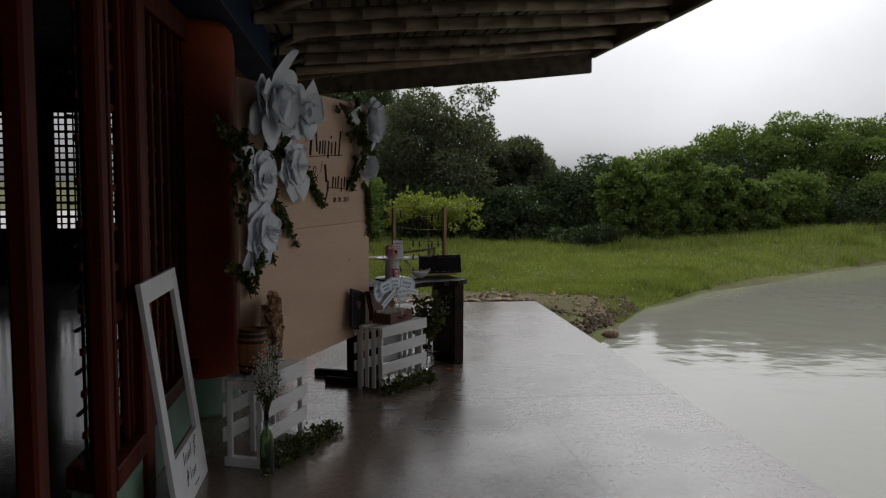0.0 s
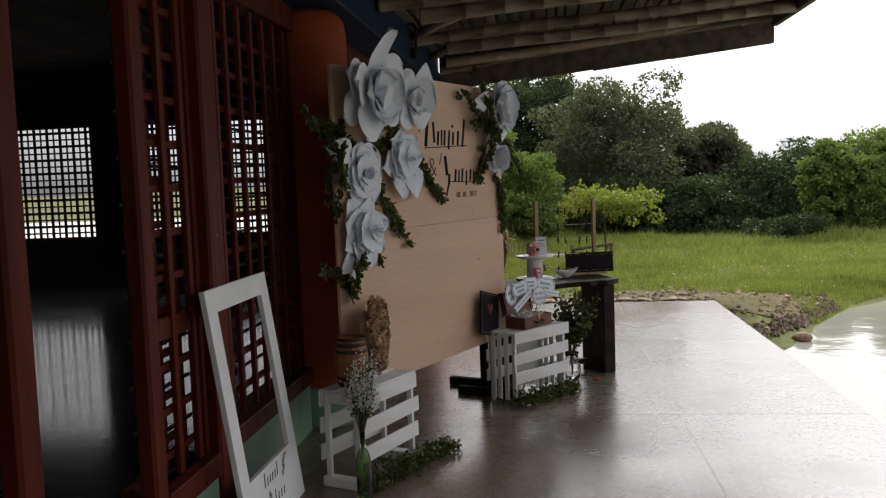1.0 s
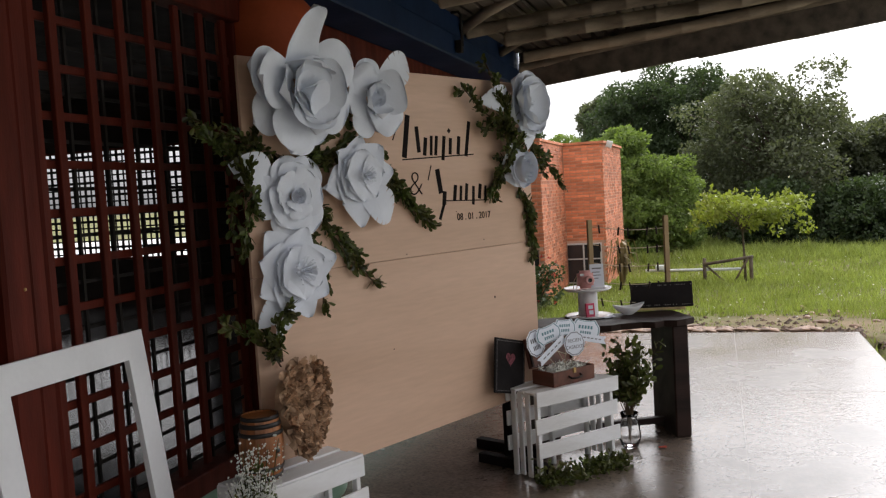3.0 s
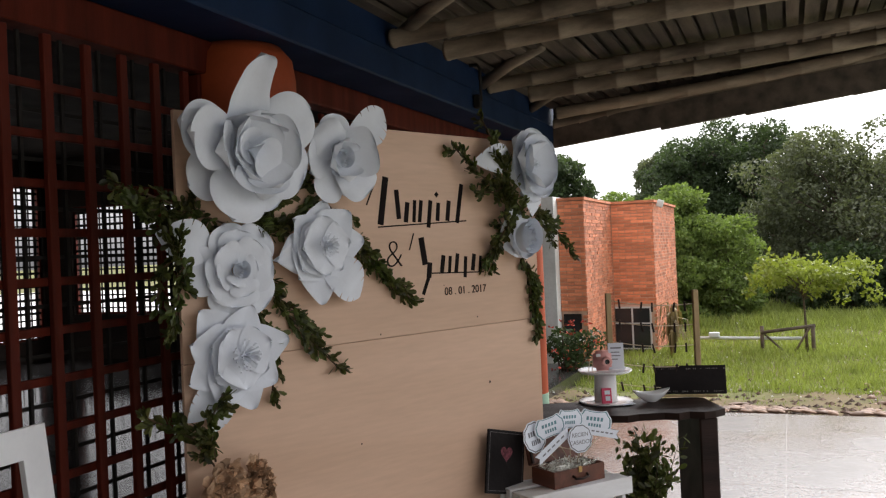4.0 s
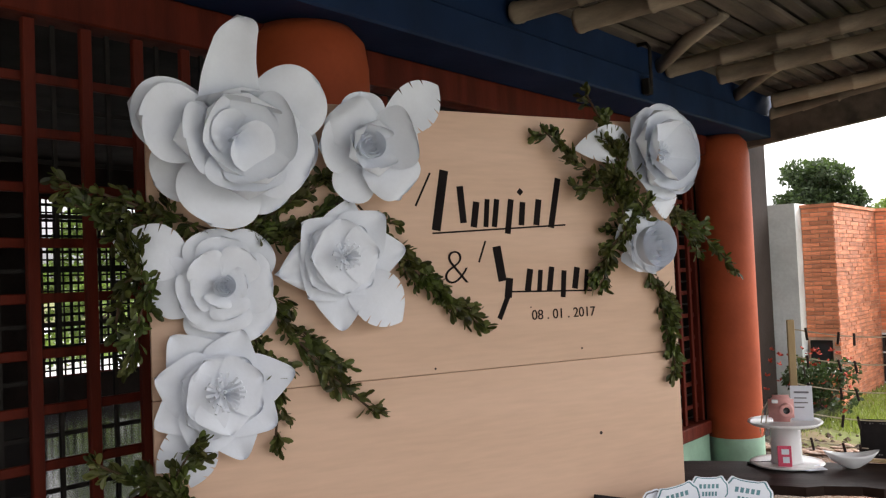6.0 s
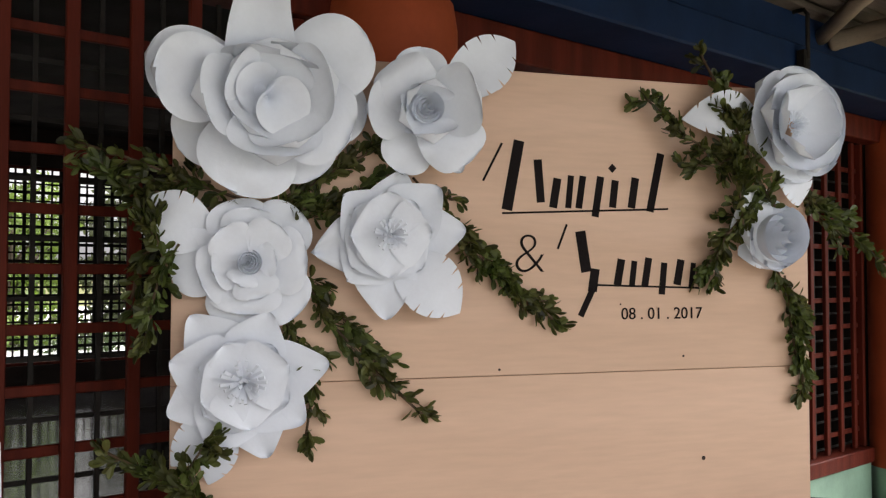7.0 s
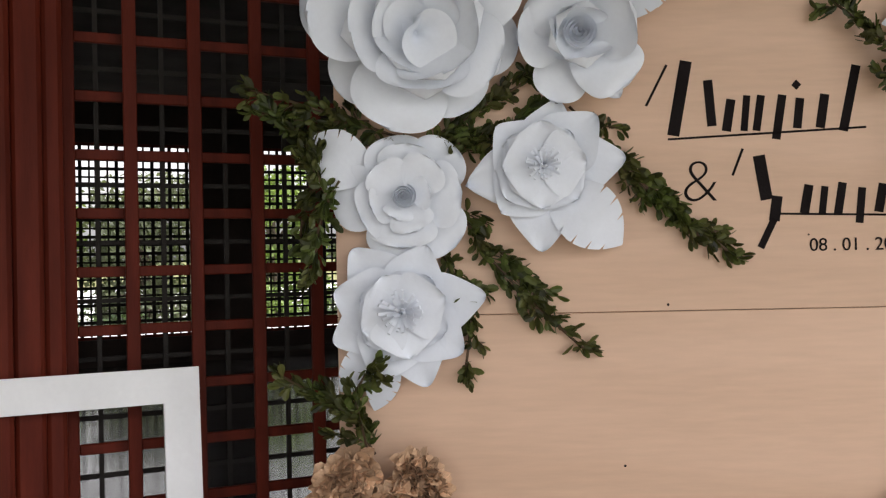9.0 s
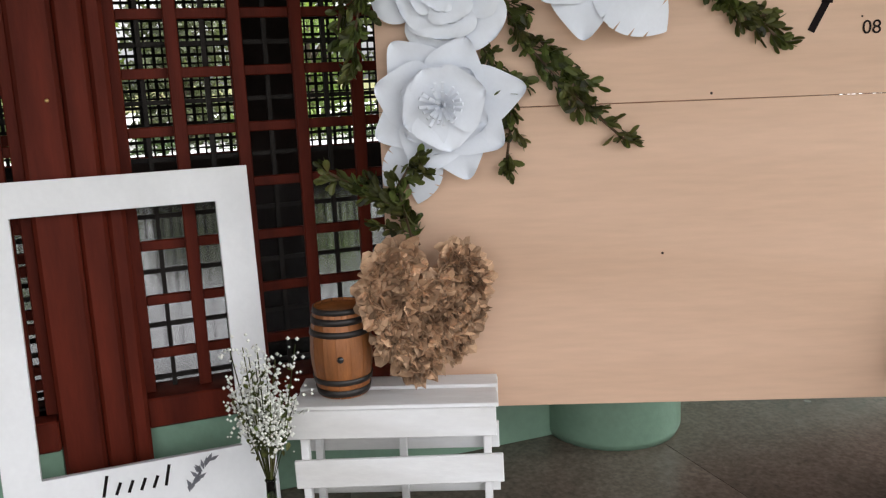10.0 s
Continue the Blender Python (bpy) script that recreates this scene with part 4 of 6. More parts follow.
# ---------------------------------------------------------------- crates
def crate(m, length=0.575, depth=0.25, top=0.50, ends=True):
    """Front along local y, front face at x = 0, opening upward side closed by slats."""
    root = empty("wooden_crate", m, "white-painted slatted wooden crate standing on the terrace", "crate", "white crates by the board")
    rg = random.Random(int(length * 1000))
    th, sh = 0.012, 0.082
    post = box_mesh("corner_post", (0.03, 0.022, top - 0.012), CRATE, 0.002)
    for x in (-0.032, -depth + 0.032):
        for y in (0.035, length - 0.035):
            put("corner_post", post, root, Matrix.Translation((x, y, (top - 0.012) / 2)))
    put("corner_post", post, root, Matrix.Translation((-depth + 0.032, length / 2, (top - 0.012) / 2)))
    front = box_mesh("slat", (th, length, sh), CRATE, 0.002)
    for z in (0.178, 0.318, 0.458):
        put("slat", front, root, Matrix.Translation((-0.008, length / 2 + rg.uniform(-0.012, 0.012), z)) @ pose(0, 0, 0, rg.uniform(-1.2, 1.2), 0, 0))
        put("slat", front, root, Matrix.Translation((-depth + 0.008, length / 2, z)))
    side = box_mesh("end_slat", (0.036, th, top - 0.03), CRATE, 0.002)
    for y in (0.035, length - 0.035) if not ends else ():
        put("foot_plank", box_mesh("foot_plank", (depth - 0.01, 0.06, 0.05), CRATE, 0.003), root, Matrix.Translation((-depth / 2, y, 0.0255)))
        put("end_rail", box_mesh("end_rail", (depth - 0.09, 0.016, 0.05), CRATE, 0.002), root, Matrix.Translation((-depth / 2, y, top - 0.04)))
    for y in (0.012, length - 0.012) if ends else ():
        for x in (-0.085, -0.15, -0.205):
            put("end_slat", side, root, Matrix.Translation((x, y, top / 2 + 0.01)))
    topm = box_mesh("top_slat", (0.085, length - 0.004, th), CRATE, 0.002)
    for x in (-0.055, -depth + 0.05):
        put("top_slat", topm, root, Matrix.Translation((x, length / 2, top + 0.002)))
    put("top_slat", box_mesh("top_slat", (0.05, length - 0.01, th), CRATE, 0.002), root, Matrix.Translation((-depth / 2, length / 2, top - 0.004)))
    return root


crate(BM @ pose(0.275, -0.262, 0), ends=False)
C2 = pose(0.275, 6.43, 0, 0, 0, -39)
crate(C2, 0.60, 0.27, 0.487)


def floor_green(m, length, seed):
    root = empty("floor_garland", m, "garland of small green leaves lying on the floor against a crate", "garland", "garlands at the crates' feet")
    rg = random.Random(seed)
    places = []
    for i in range(900):
        t = rg.random()
        y = t * length
        x = 0.055 + rg.gauss(0, 0.035)
        z = abs(rg.gauss(0, 0.045)) * (1 - 0.4 * t) + 0.006
        places.append(((x, y, z), (rg.gauss(0, 1), rg.gauss(0, 1), rg.uniform(0, 1.2))))
    put("leaves", data_mesh("leaves", *leaves_geo(places, rg, 0.034, 0.3), BOX), root)
    put("stem", tube("stem", [(0.05, 0, 0.012), (0.07, length * 0.5, 0.02), (0.05, length, 0.012)], 0.006, STEM, 6), root)


floor_green(BM @ pose(0.28, -0.24, 0), 0.80, 1)
floor_green(C2 @ pose(0.0, -0.03, 0), 0.62, 2)


# ---------------------------------------------------------------- on and beside the first crate
def heart():
    root = empty("paper_heart", BM @ pose(0.125, 0.075, 0.512, 0, 0, 24) @ pose(0, 0, 0, -7, 0, 0) @ Matrix.Scale(0.95, 4), "puffy heart covered in ruffled brown tissue paper, standing on a crate", "heart")
    rg = random.Random(3)
    items, core_v = [], []
    def inside(u, w):
        x, y = u * 1.22, w * 1.22 + 0.12
        return (x * x + y * y - 1) ** 3 - x * x * y ** 3 < 0
    places = []
    while len(places) < 430:
        u, w = rg.uniform(-1, 1), rg.uniform(-1.1, 1)
        if inside(u * 1.04, w) and not (abs(u) < 0.17 and w > 0.42):
            places.append((u, w))
    for u, w in places:
        edge = min(1, 1.25 - math.hypot(u, w * 0.9))
        c = Vector((0.012 + 0.045 * math.sqrt(max(0.05, edge)), 0.205 * u, 0.225 + 0.215 * w))
        n = Vector((1, u * 0.8 + rg.gauss(0, 0.45), w * 0.8 + rg.gauss(0, 0.45))).normalized()
        s = n.orthogonal().normalized()
        s.rotate(Matrix.Rotation(rg.uniform(0, 6.28), 3, n))
        t = n.cross(s)
        r, deep = rg.uniform(0.024, 0.038), rg.uniform(0.022, 0.034)
        v = [c]
        K = 16
        ph, ps, lobes = rg.uniform(0, 6.28), rg.uniform(0, 6.28), rg.choice((3, 4, 5))
        for k in range(K):
            a = 6.28 * k / K
            rr = r * (1.0 + 0.3 * math.sin(2 * a + ps))
            v.append(c + (s * math.cos(a) + t * math.sin(a)) * rr + n * (deep * (0.8 + 0.45 * math.sin(lobes * a + ph))))
        items.append((v, [(0, 1 + k, 1 + (k + 1) % K) for k in range(K)]))
    tagged(put("ruffle_cover", data_mesh("ruffle_cover", *join_geo(items), BURLAP), root), kind="stuff")
    out = []
    for k in range(48):
        a = 2 * math.pi * k / 48
        hx, hy = 16 * math.sin(a) ** 3 / 17, (13 * math.cos(a) - 5 * math.cos(2 * a) - 2 * math.cos(3 * a) - math.cos(4 * a)) / 17
        out.append((0.19 * hx, 0.235 + 0.205 * hy))
    v = [(-0.02, y, z) for y, z in out] + [(0.05, y * 0.9, 0.24 + (z - 0.24) * 0.9) for y, z in out]
    f = [(k, (k + 1) % 48, 48 + (k + 1) % 48, 48 + k) for k in range(48)] + [tuple(range(48, 96)), tuple(range(47, -1, -1))]
    put("core", data_mesh("core", v, f, BURLAP), root)


heart()


def barrel():
    root = empty("small_barrel", BM @ pose(0.15, -0.125, 0.512), "small varnished oak barrel with black hoops, standing on a crate", "barrel")
    R, H, n = 0.088, 0.255, 14
    def rad(t):
        return R * (0.80 + 0.20 * math.sin(math.pi * t))
    for i in range(n):
        v = []
        for t in (0, 0.15, 0.35, 0.5, 0.65, 0.85, 1):
            r = rad(t)
            for a in (2 * math.pi * (i + 0.03) / n, 2 * math.pi * (i + 0.97) / n):
                v += [(r * math.cos(a), r * math.sin(a), t * H)]
        f = [(2 * k, 2 * k + 1, 2 * k + 3, 2 * k + 2) for k in range(6)]
        put("stave", data_mesh("stave", v, f, BARREL, True), root)
    put("lining", lathe("lining", [(0, 0.004)] + [(rad(t) * 0.985, t * H) for t in (0.01, 0.3, 0.5, 0.7, 0.97)] + [(rad(1) * 0.9, H - 0.012), (0, H - 0.012)], BARREL, 24), root)
    for t0, t1 in ((0.02, 0.10), (0.16, 0.225), (0.70, 0.765), (0.83, 0.90), (0.94, 1.0)):
        prof = [(rad(t0) + 0.0006, t0 * H), (rad(t0) + 0.003, t0 * H), (rad(t1) + 0.003, t1 * H), (rad(t1) + 0.0006, t1 * H)]
        put("hoop", lathe("hoop", prof, HOOP, 28), root)
    put("bung", lathe("bung", [(0.009, 0), (0.009, 0.004), (0.0, 0.0045)], BLACKPL, 12), root, pose(rad(0.5) * math.cos(-0.1), rad(0.5) * math.sin(0.12), 0.47 * H, 0, 90, 0))


barrel()


def baby_breath():
    root = empty("bottle_bouquet", BM @ pose(0.33, -0.31, 0), "green glass bottle holding white baby's breath on the floor", "bouquet")
    put("bottle", lathe("bottle", [(0, 0.002), (0.036, 0.0), (0.038, 0.02), (0.038, 0.19), (0.03, 0.225), (0.014, 0.265), (0.0135, 0.325), (0.016, 0.33), (0.012, 0.335), (0.012, 0.28), (0.034, 0.19), (0.034, 0.01), (0, 0.008)], BOTTLE, 24), root)
    rg = random.Random(12)
    stems, blossoms, leaves = [], [], []
    for i in range(34):
        a, sp = rg.uniform(0, 6.28), rg.uniform(0.02, 0.105)
        tip = Vector((sp * math.cos(a) * 0.8, sp * math.sin(a) * 1.0 + 0.012, rg.uniform(0.47, 0.74)))
        mid = Vector((tip.x * 0.4, tip.y * 0.4, 0.42))
        stems.append(tube_geo([(0, 0, 0.2), (tip.x * 0.1, tip.y * 0.1, 0.33), mid, tip], [0.0016] * 4, 4))
        for j in range(34):
            c = mid.lerp(tip, rg.uniform(0.35, 1.02)) + Vector((rg.gauss(0, 0.018), rg.gauss(0, 0.02), rg.gauss(0, 0.018)))
            r = rg.uniform(0.003, 0.0065)
            blossoms.append(([c + Vector(q) * r for q in ((1, 0, 0), (-1, 0, 0), (0, 1, 0), (0, -1, 0), (0, 0, 1), (0, 0, -1))],
                             [(0, 2, 4), (2, 1, 4), (1, 3, 4), (3, 0, 4), (2, 0, 5), (1, 2, 5), (3, 1, 5), (0, 3, 5)]))
        for j in range(10):
            leaves.append((mid.lerp(tip, rg.uniform(-0.1, 0.8)) + Vector((rg.gauss(0, 0.012), rg.gauss(0, 0.012), 0)), (rg.gauss(0, 1), rg.gauss(0, 1), 1)))
    put("stalk", data_mesh("stalk", *join_geo(stems), BOX), root)
    put("blossoms", data_mesh("blossoms", *join_geo(blossoms), GYPS), root, None, "cloud of tiny white blossoms")
    put("leaves", data_mesh("leaves", *leaves_geo(leaves, rg, 0.022, 0.3), BOX), root)


baby_breath()


# ---------------------------------------------------------------- instant-photo frame leaning on the facade
def photo_frame():
    lean = math.degrees(math.atan2(0.15, 1.11))
    root = empty("photo_booth_cutout", pose(-0.742, 4.008, 0.004, 0, -lean, 0), "oversized white instant-photo cutout leaning on the door posts", "photo cutout")
    Wd, H, s, tp, bt, th = 0.77, 1.142, 0.102, 0.102, 0.285, 0.025
    bm = bmesh.new()
    o = [(0, 0), (Wd, 0), (Wd, H), (0, H)]
    i = [(s, bt), (Wd - s, bt), (Wd - s, H - tp), (s, H - tp)]
    vs = [bm.verts.new((x, p[0], p[1])) for x in (0, -th) for p in o + i]
    for k in range(4):
        k2 = (k + 1) % 4
        bm.faces.new((vs[k], vs[k2], vs[4 + k2], vs[4 + k]))
        bm.faces.new((vs[8 + k2], vs[8 + k], vs[12 + k], vs[12 + k2]))
        bm.faces.new((vs[k2], vs[k], vs[8 + k], vs[8 + k2]))
        bm.faces.new((vs[4 + k], vs[4 + k2], vs[12 + k2], vs[12 + k]))
    bmesh.ops.bevel(bm, geom=bm.edges[:], offset=0.0015, segments=1, affect="EDGES")
    me = bpy.data.meshes.new("border")
    bm.to_mesh(me)
    bm.free()
    me.materials.append(FRAME)
    put("border", me, root)
    strokes = [(0.26 + 0.035 * k, 0.205, 0.275 + 0.035 * k, 0.205 + (0.062 if k in (0, 5) else 0.035), 0.009) for k in range(6)]
    strokes += [(0.36 + 0.04 * k, 0.10, 0.376 + 0.04 * k, 0.10 + (0.06 if k == 0 else 0.035), 0.009) for k in range(4)]
    strokes += [(0.30, 0.125, 0.32, 0.155, 0.006), (0.42, 0.05, 0.54, 0.05, 0.006)]
    bar_strokes(strokes, root, None, 0.0016)
    rg = random.Random(4)
    pl = [((0.002, 0.50 + 0.07 * t, 0.17 + 0.09 * t), (0.0, rg.gauss(0, 1), 1)) for t in [k / 16 for k in range(16)]]
    pl += [((0.002, 0.27 + 0.05 * t, 0.09 + 0.07 * t), (0.0, rg.gauss(0, 1), 1)) for t in [k / 12 for k in range(12)]]
    v, f = [], []
    for p, dd in pl:
        d = Vector((0, dd[1], dd[2])).normalized()
        q = Vector((0, -d.z, d.y))
        P = Vector(p)
        o = len(v)
        v += [P, P + d * 0.016 + q * 0.006, P + d * 0.034, P + d * 0.016 - q * 0.006]
        f.append((o, o + 1, o + 2, o + 3))
    put("printed_leaves", data_mesh("printed_leaves", v, f, GREYINK), root)


photo_frame()


# ---------------------------------------------------------------- on the second crate: suitcase with photo props, small chalkboard
def suitcase():
    root = empty("wooden_suitcase", C2 @ pose(-0.135, 0.32, 0.497, 0, 0, 4), "small open brown wooden suitcase with white shredded filling", "suitcase")
    L, D, H = 0.32, 0.17, 0.08
    tray = []
    for lo, hi in (((-D / 2, -L / 2, 0), (D / 2, L / 2, 0.008)), ((D / 2 - 0.008, -L / 2, 0.008), (D / 2, L / 2, H)), ((-D / 2, -L / 2, 0.008), (-D / 2 + 0.008, L / 2, H)),
                   ((-D / 2 + 0.008, -L / 2, 0.008), (D / 2 - 0.008, -L / 2 + 0.008, H)), ((-D / 2 + 0.008, L / 2 - 0.008, 0.008), (D / 2 - 0.008, L / 2, H))):
        tray.append((lo, hi))
    put("tray", boxes_mesh("tray", tray, CASEWOOD), root)
    lid = put("lid", box_mesh("lid", (0.03, L, 0.17), CASEWOOD, 0.004), root, pose(-D / 2 - 0.035, 0, H + 0.082, 0, -14, 0))
    put("rim", boxes_mesh("rim", [((0.0152, -L / 2, -0.075), (0.028, -L / 2 + 0.012, 0.075)), ((0.0152, L / 2 - 0.012, -0.075), (0.028, L / 2, 0.075)), ((0.0152, -L / 2 + 0.012, 0.063), (0.028, L / 2 - 0.012, 0.075))], DARKWOOD), lid)
    put("handle", tube("handle", [(D / 2, -0.045, 0.045), (D / 2 + 0.018, -0.04, 0.035), (D / 2 + 0.02, 0, 0.03), (D / 2 + 0.018, 0.04, 0.035), (D / 2, 0.045, 0.045)], 0.006, DARKWOOD, 8), root)
    put("clasp", box_mesh("clasp", (0.006, 0.022, 0.03), BRASS, 0.002), root, Matrix.Translation((D / 2 + 0.003, 0, H - 0.008)))
    rg = random.Random(9)
    v, f = [], []
    for i in range(380):
        c = Vector((rg.uniform(-0.07, 0.07), rg.uniform(-0.135, 0.135), H + rg.uniform(-0.015, 0.012)))
        a, b = Vector((rg.gauss(0, 1), rg.gauss(0, 1), rg.gauss(0, 0.5))).normalized() * 0.02, Vector((rg.gauss(0, 1), rg.gauss(0, 1), rg.gauss(0, 0.6))).normalized() * 0.003
        o = len(v)
        v += [c - a - b, c - a + b, c + a + b, c + a - b]
        f.append((o, o + 1, o + 2, o + 3))
    put("filling", data_mesh("filling", v, f, GYPS), root, None, "white shredded paper")
    return root


suitcase()


def prop(m, shape, w, h, stick, label, words=""):
    """A printed card sign on a thin wooden stick; x to the right, y up, z to the viewer."""
    root = empty("photo_prop", m, label, "photo prop", "photo props in the suitcase")
    if shape == "round":
        ring = [(w / 2 * math.cos(2 * math.pi * k / 40) * (1 + 0.03 * math.cos(10 * math.pi * k / 20)), w / 2 * math.sin(2 * math.pi * k / 40) * (1 + 0.03 * math.cos(10 * math.pi * k / 20))) for k in range(40)]
    elif shape == "ribbon":
        ring = [(-w / 2, -h / 2), (w / 2, -h / 2), (w / 2 - 0.015, 0), (w / 2, h / 2), (-w / 2, h / 2), (-w / 2 + 0.015, 0)]
    else:
        ring = []
        for k in range(48):
            a = 2 * math.pi * k / 48
            c, s = math.cos(a), math.sin(a)
            ring.append((w / 2 * math.copysign(abs(c) ** 0.45, c) * (1 + 0.05 * math.cos(4 * a)), h / 2 * math.copysign(abs(s) ** 0.6, s) * (1 + 0.10 * math.cos(6 * a))))
    def plate(name, scale, z0, z1, material, parent):
        n = len(ring)
        v = [(x * scale, y * scale, z) for z in (z0, z1) for x, y in ring]
        f = [tuple(range(n - 1, -1, -1)), tuple(range(n, 2 * n))] + [(k, (k + 1) % n, n + (k + 1) % n, n + k) for k in range(n)]
        return put(name, data_mesh(name, v, f, material), parent)
    card = plate("card", 1.0, -0.001, 0.001, PAPER, root)
    if shape != "ribbon":
        plate("border", 0.93, 0.001, 0.0014, BLUEINK if shape == "badge" else GREYINK, card)
        plate("field", 0.86, 0.0014, 0.0018, PAPER, card)
    if words:
        for i, line in enumerate(words.split("\n")):
            put("writing", text_mesh(line, h * 0.2, GREYINK, 0.0003), card, Matrix.Translation((0, h * (0.12 - 0.26 * i), 0.0022)))
    else:
        v, f = [], []
        rows = ((0.12, 0.55), (-0.16, 0.42)) if shape != "ribbon" else ((0.0, 0.7),)
        for y, k in rows:
            for j in range(5):
                x0 = (-0.5 + j / 5) * w * k
                o = len(v)
                v += [(x0, (y - 0.08) * h, 0.0022), (x0 + 0.13 * w * k, (y - 0.08) * h, 0.0022), (x0 + 0.15 * w * k, (y + 0.08) * h, 0.0022), (x0 + 0.02 * w * k, (y + 0.08) * h, 0.0022)]
                f.append((o, o + 1, o + 2, o + 3))
        put("print_bars", data_mesh("print_bars", v, f, BLUEINK if shape == "badge" else GREYINK), card)
    put("stick", tube("stick", [(0, 0, -0.003), stick], 0.0022, TWINE, 6), root)


# suitcase frame: x right along the crate, y up, z outward
PS = C2 @ pose(-0.135, 0.32, 0.497) @ FACE
SIGN = "white printed card sign on a thin wooden stick"
prop(PS @ pose(-0.205, 0.245, 0.02, -8, 12, 8), "round", 0.15, 0.15, (0.12, -0.16, -0.01), SIGN)
prop(PS @ pose(-0.125, 0.285, 0.035, -8, 0, 10), "badge", 0.17, 0.10, (0.07, -0.19, -0.02), SIGN)
prop(PS @ pose(-0.135, 0.205, 0.075, -4, 0, 32), "ribbon", 0.23, 0.046, (0.09, -0.11, -0.05), SIGN)
prop(PS @ pose(0.0, 0.305, 0.03, -8, 0, -4), "badge", 0.15, 0.095, (0.0, -0.21, -0.02), SIGN)
prop(PS @ pose(0.008, 0.222, 0.095, -4, -5, 0), "round", 0.138, 0.138, (0.01, -0.13, -0.06), "round white card sign with two printed words on a stick", "RECIEN\nCASADOS")
prop(PS @ pose(0.145, 0.275, 0.04, -6, -8, -12), "badge", 0.185, 0.115, (-0.07, -0.18, -0.02), SIGN)
prop(PS @ pose(0.175, 0.222, 0.06, -6, -8, -14), "ribbon", 0.19, 0.042, (-0.08, -0.13, -0.04), SIGN)


def small_chalkboard():
    root = empty("heart_chalkboard", BM @ pose(0.075, 1.47, 0.50, 0, -6, 0) @ pose(0, 0, 0, -14, 0, 0), "small square chalkboard with a pink chalk heart, leaning on the board", "chalkboard")
    put("slate", box_mesh("slate", (0.012, 0.27, 0.30), CHALK, 0.003), root, Matrix.Translation((0, 0.135, 0.15)))
    v = []
    for k in range(30):
        a = 2 * math.pi * k / 30
        v.append((0.0072, 0.135 + 0.042 * math.sin(a) ** 3, 0.19 + 0.0026 * (13 * math.cos(a) - 5 * math.cos(2 * a) - 2 * math.cos(3 * a) - math.cos(4 * a))))
    put("chalk_heart", data_mesh("chalk_heart", v, [tuple(range(30))], mat("pink_chalk", (0.24, 0.07, 0.09), 0.9, 0.3, 60)), root)
    items = []
    for lo, hi in (((0.006, 0.012, 0.012), (0.0068, 0.258, 0.015)), ((0.006, 0.012, 0.285), (0.0068, 0.258, 0.288)), ((0.006, 0.012, 0.015), (0.0068, 0.015, 0.285)), ((0.006, 0.255, 0.015), (0.0068, 0.258, 0.285))):
        items.append((lo, hi))
    put("chalk_border", boxes_mesh("chalk_border", items, mat("grey_chalk", (0.14, 0.13, 0.13), 0.9, 0.3, 60)), root)


small_chalkboard()


# ---------------------------------------------------------------- rustic table with its things
TM = pose(1.09, 7.43, 0, 0, 0, 25)  # x along the table to its end at 0, y to the back
def table():
    root = empty("rustic_table", TM, "rustic table with a dark live-edge plank top on slab legs", "table")
    bm = bmesh.new()
    rg = random.Random(6)
    lo, hi = [], []
    n = 16
    for i in range(n + 1):
        x = -1.1 + 1.1 * i / n
        y0, y1 = rg.uniform(-0.02, 0.025), 0.44 + rg.uniform(-0.02, 0.02)
        if i == n:
            y0, y1 = y0 + 0.03, y1 - 0.05
        lo.append((bm.verts.new((x, y0, 0.74)), bm.verts.new((x + 0.004, y0 + 0.012, 0.70))))
        hi.append((bm.verts.new((x, y1, 0.74)), bm.verts.new((x + 0.004, y1 - 0.012, 0.70))))
    for i in range(n):
        bm.faces.new((lo[i][0], lo[i + 1][0], hi[i + 1][0], hi[i][0]))
        bm.faces.new((lo[i][1], hi[i][1], hi[i + 1][1], lo[i + 1][1]))
        bm.faces.new((lo[i][1], lo[i + 1][1], lo[i + 1][0], lo[i][0]))
        bm.faces.new((hi[i][0], hi[i + 1][0], hi[i + 1][1], hi[i][1]))
    bm.faces.new((lo[0][0], hi[0][0], hi[0][1], lo[0][1]))
    bm.faces.new((lo[n][1], hi[n][1], hi[n][0], lo[n][0]))
    me = bpy.data.meshes.new("tabletop")
    bm.to_mesh(me)
    bm.free()
    me.materials.append(DARKWOOD)
    put("tabletop", me, root)
    for x in (-0.15, -0.98):
        box("leg", (x, 0.03, 0), (x + 0.10, 0.41, 0.698), DARKWOOD, root, 0.008)
    box("stretcher", (-0.876, 0.20, 0.05), (-0.154, 0.25, 0.09), DARKWOOD, root, 0.004)


table()
TT = TM @ Matrix.Translation((0, 0, 0.7415))


def cake_stand():
    root = empty("cake_stand", pose(0.41, 7.55, 0.742), "white two-tier stand of round plates on a cylinder", "cake stand")
    put("base_plate", lathe("base_plate", [(0, 0), (0.14, 0), (0.155, 0.008), (0.15, 0.012), (0.13, 0.009), (0, 0.009)], CERAMIC, 36), root)
    put("stem", lathe("stem", [(0.068, 0.01), (0.064, 0.02), (0.062, 0.165), (0.068, 0.172)], CERAMIC, 32), root)
    put("top_plate", lathe("top_plate", [(0, 0.172), (0.14, 0.172), (0.155, 0.182), (0.153, 0.188), (0.14, 0.182), (0, 0.182)], CERAMIC, 36), root)


cake_stand()


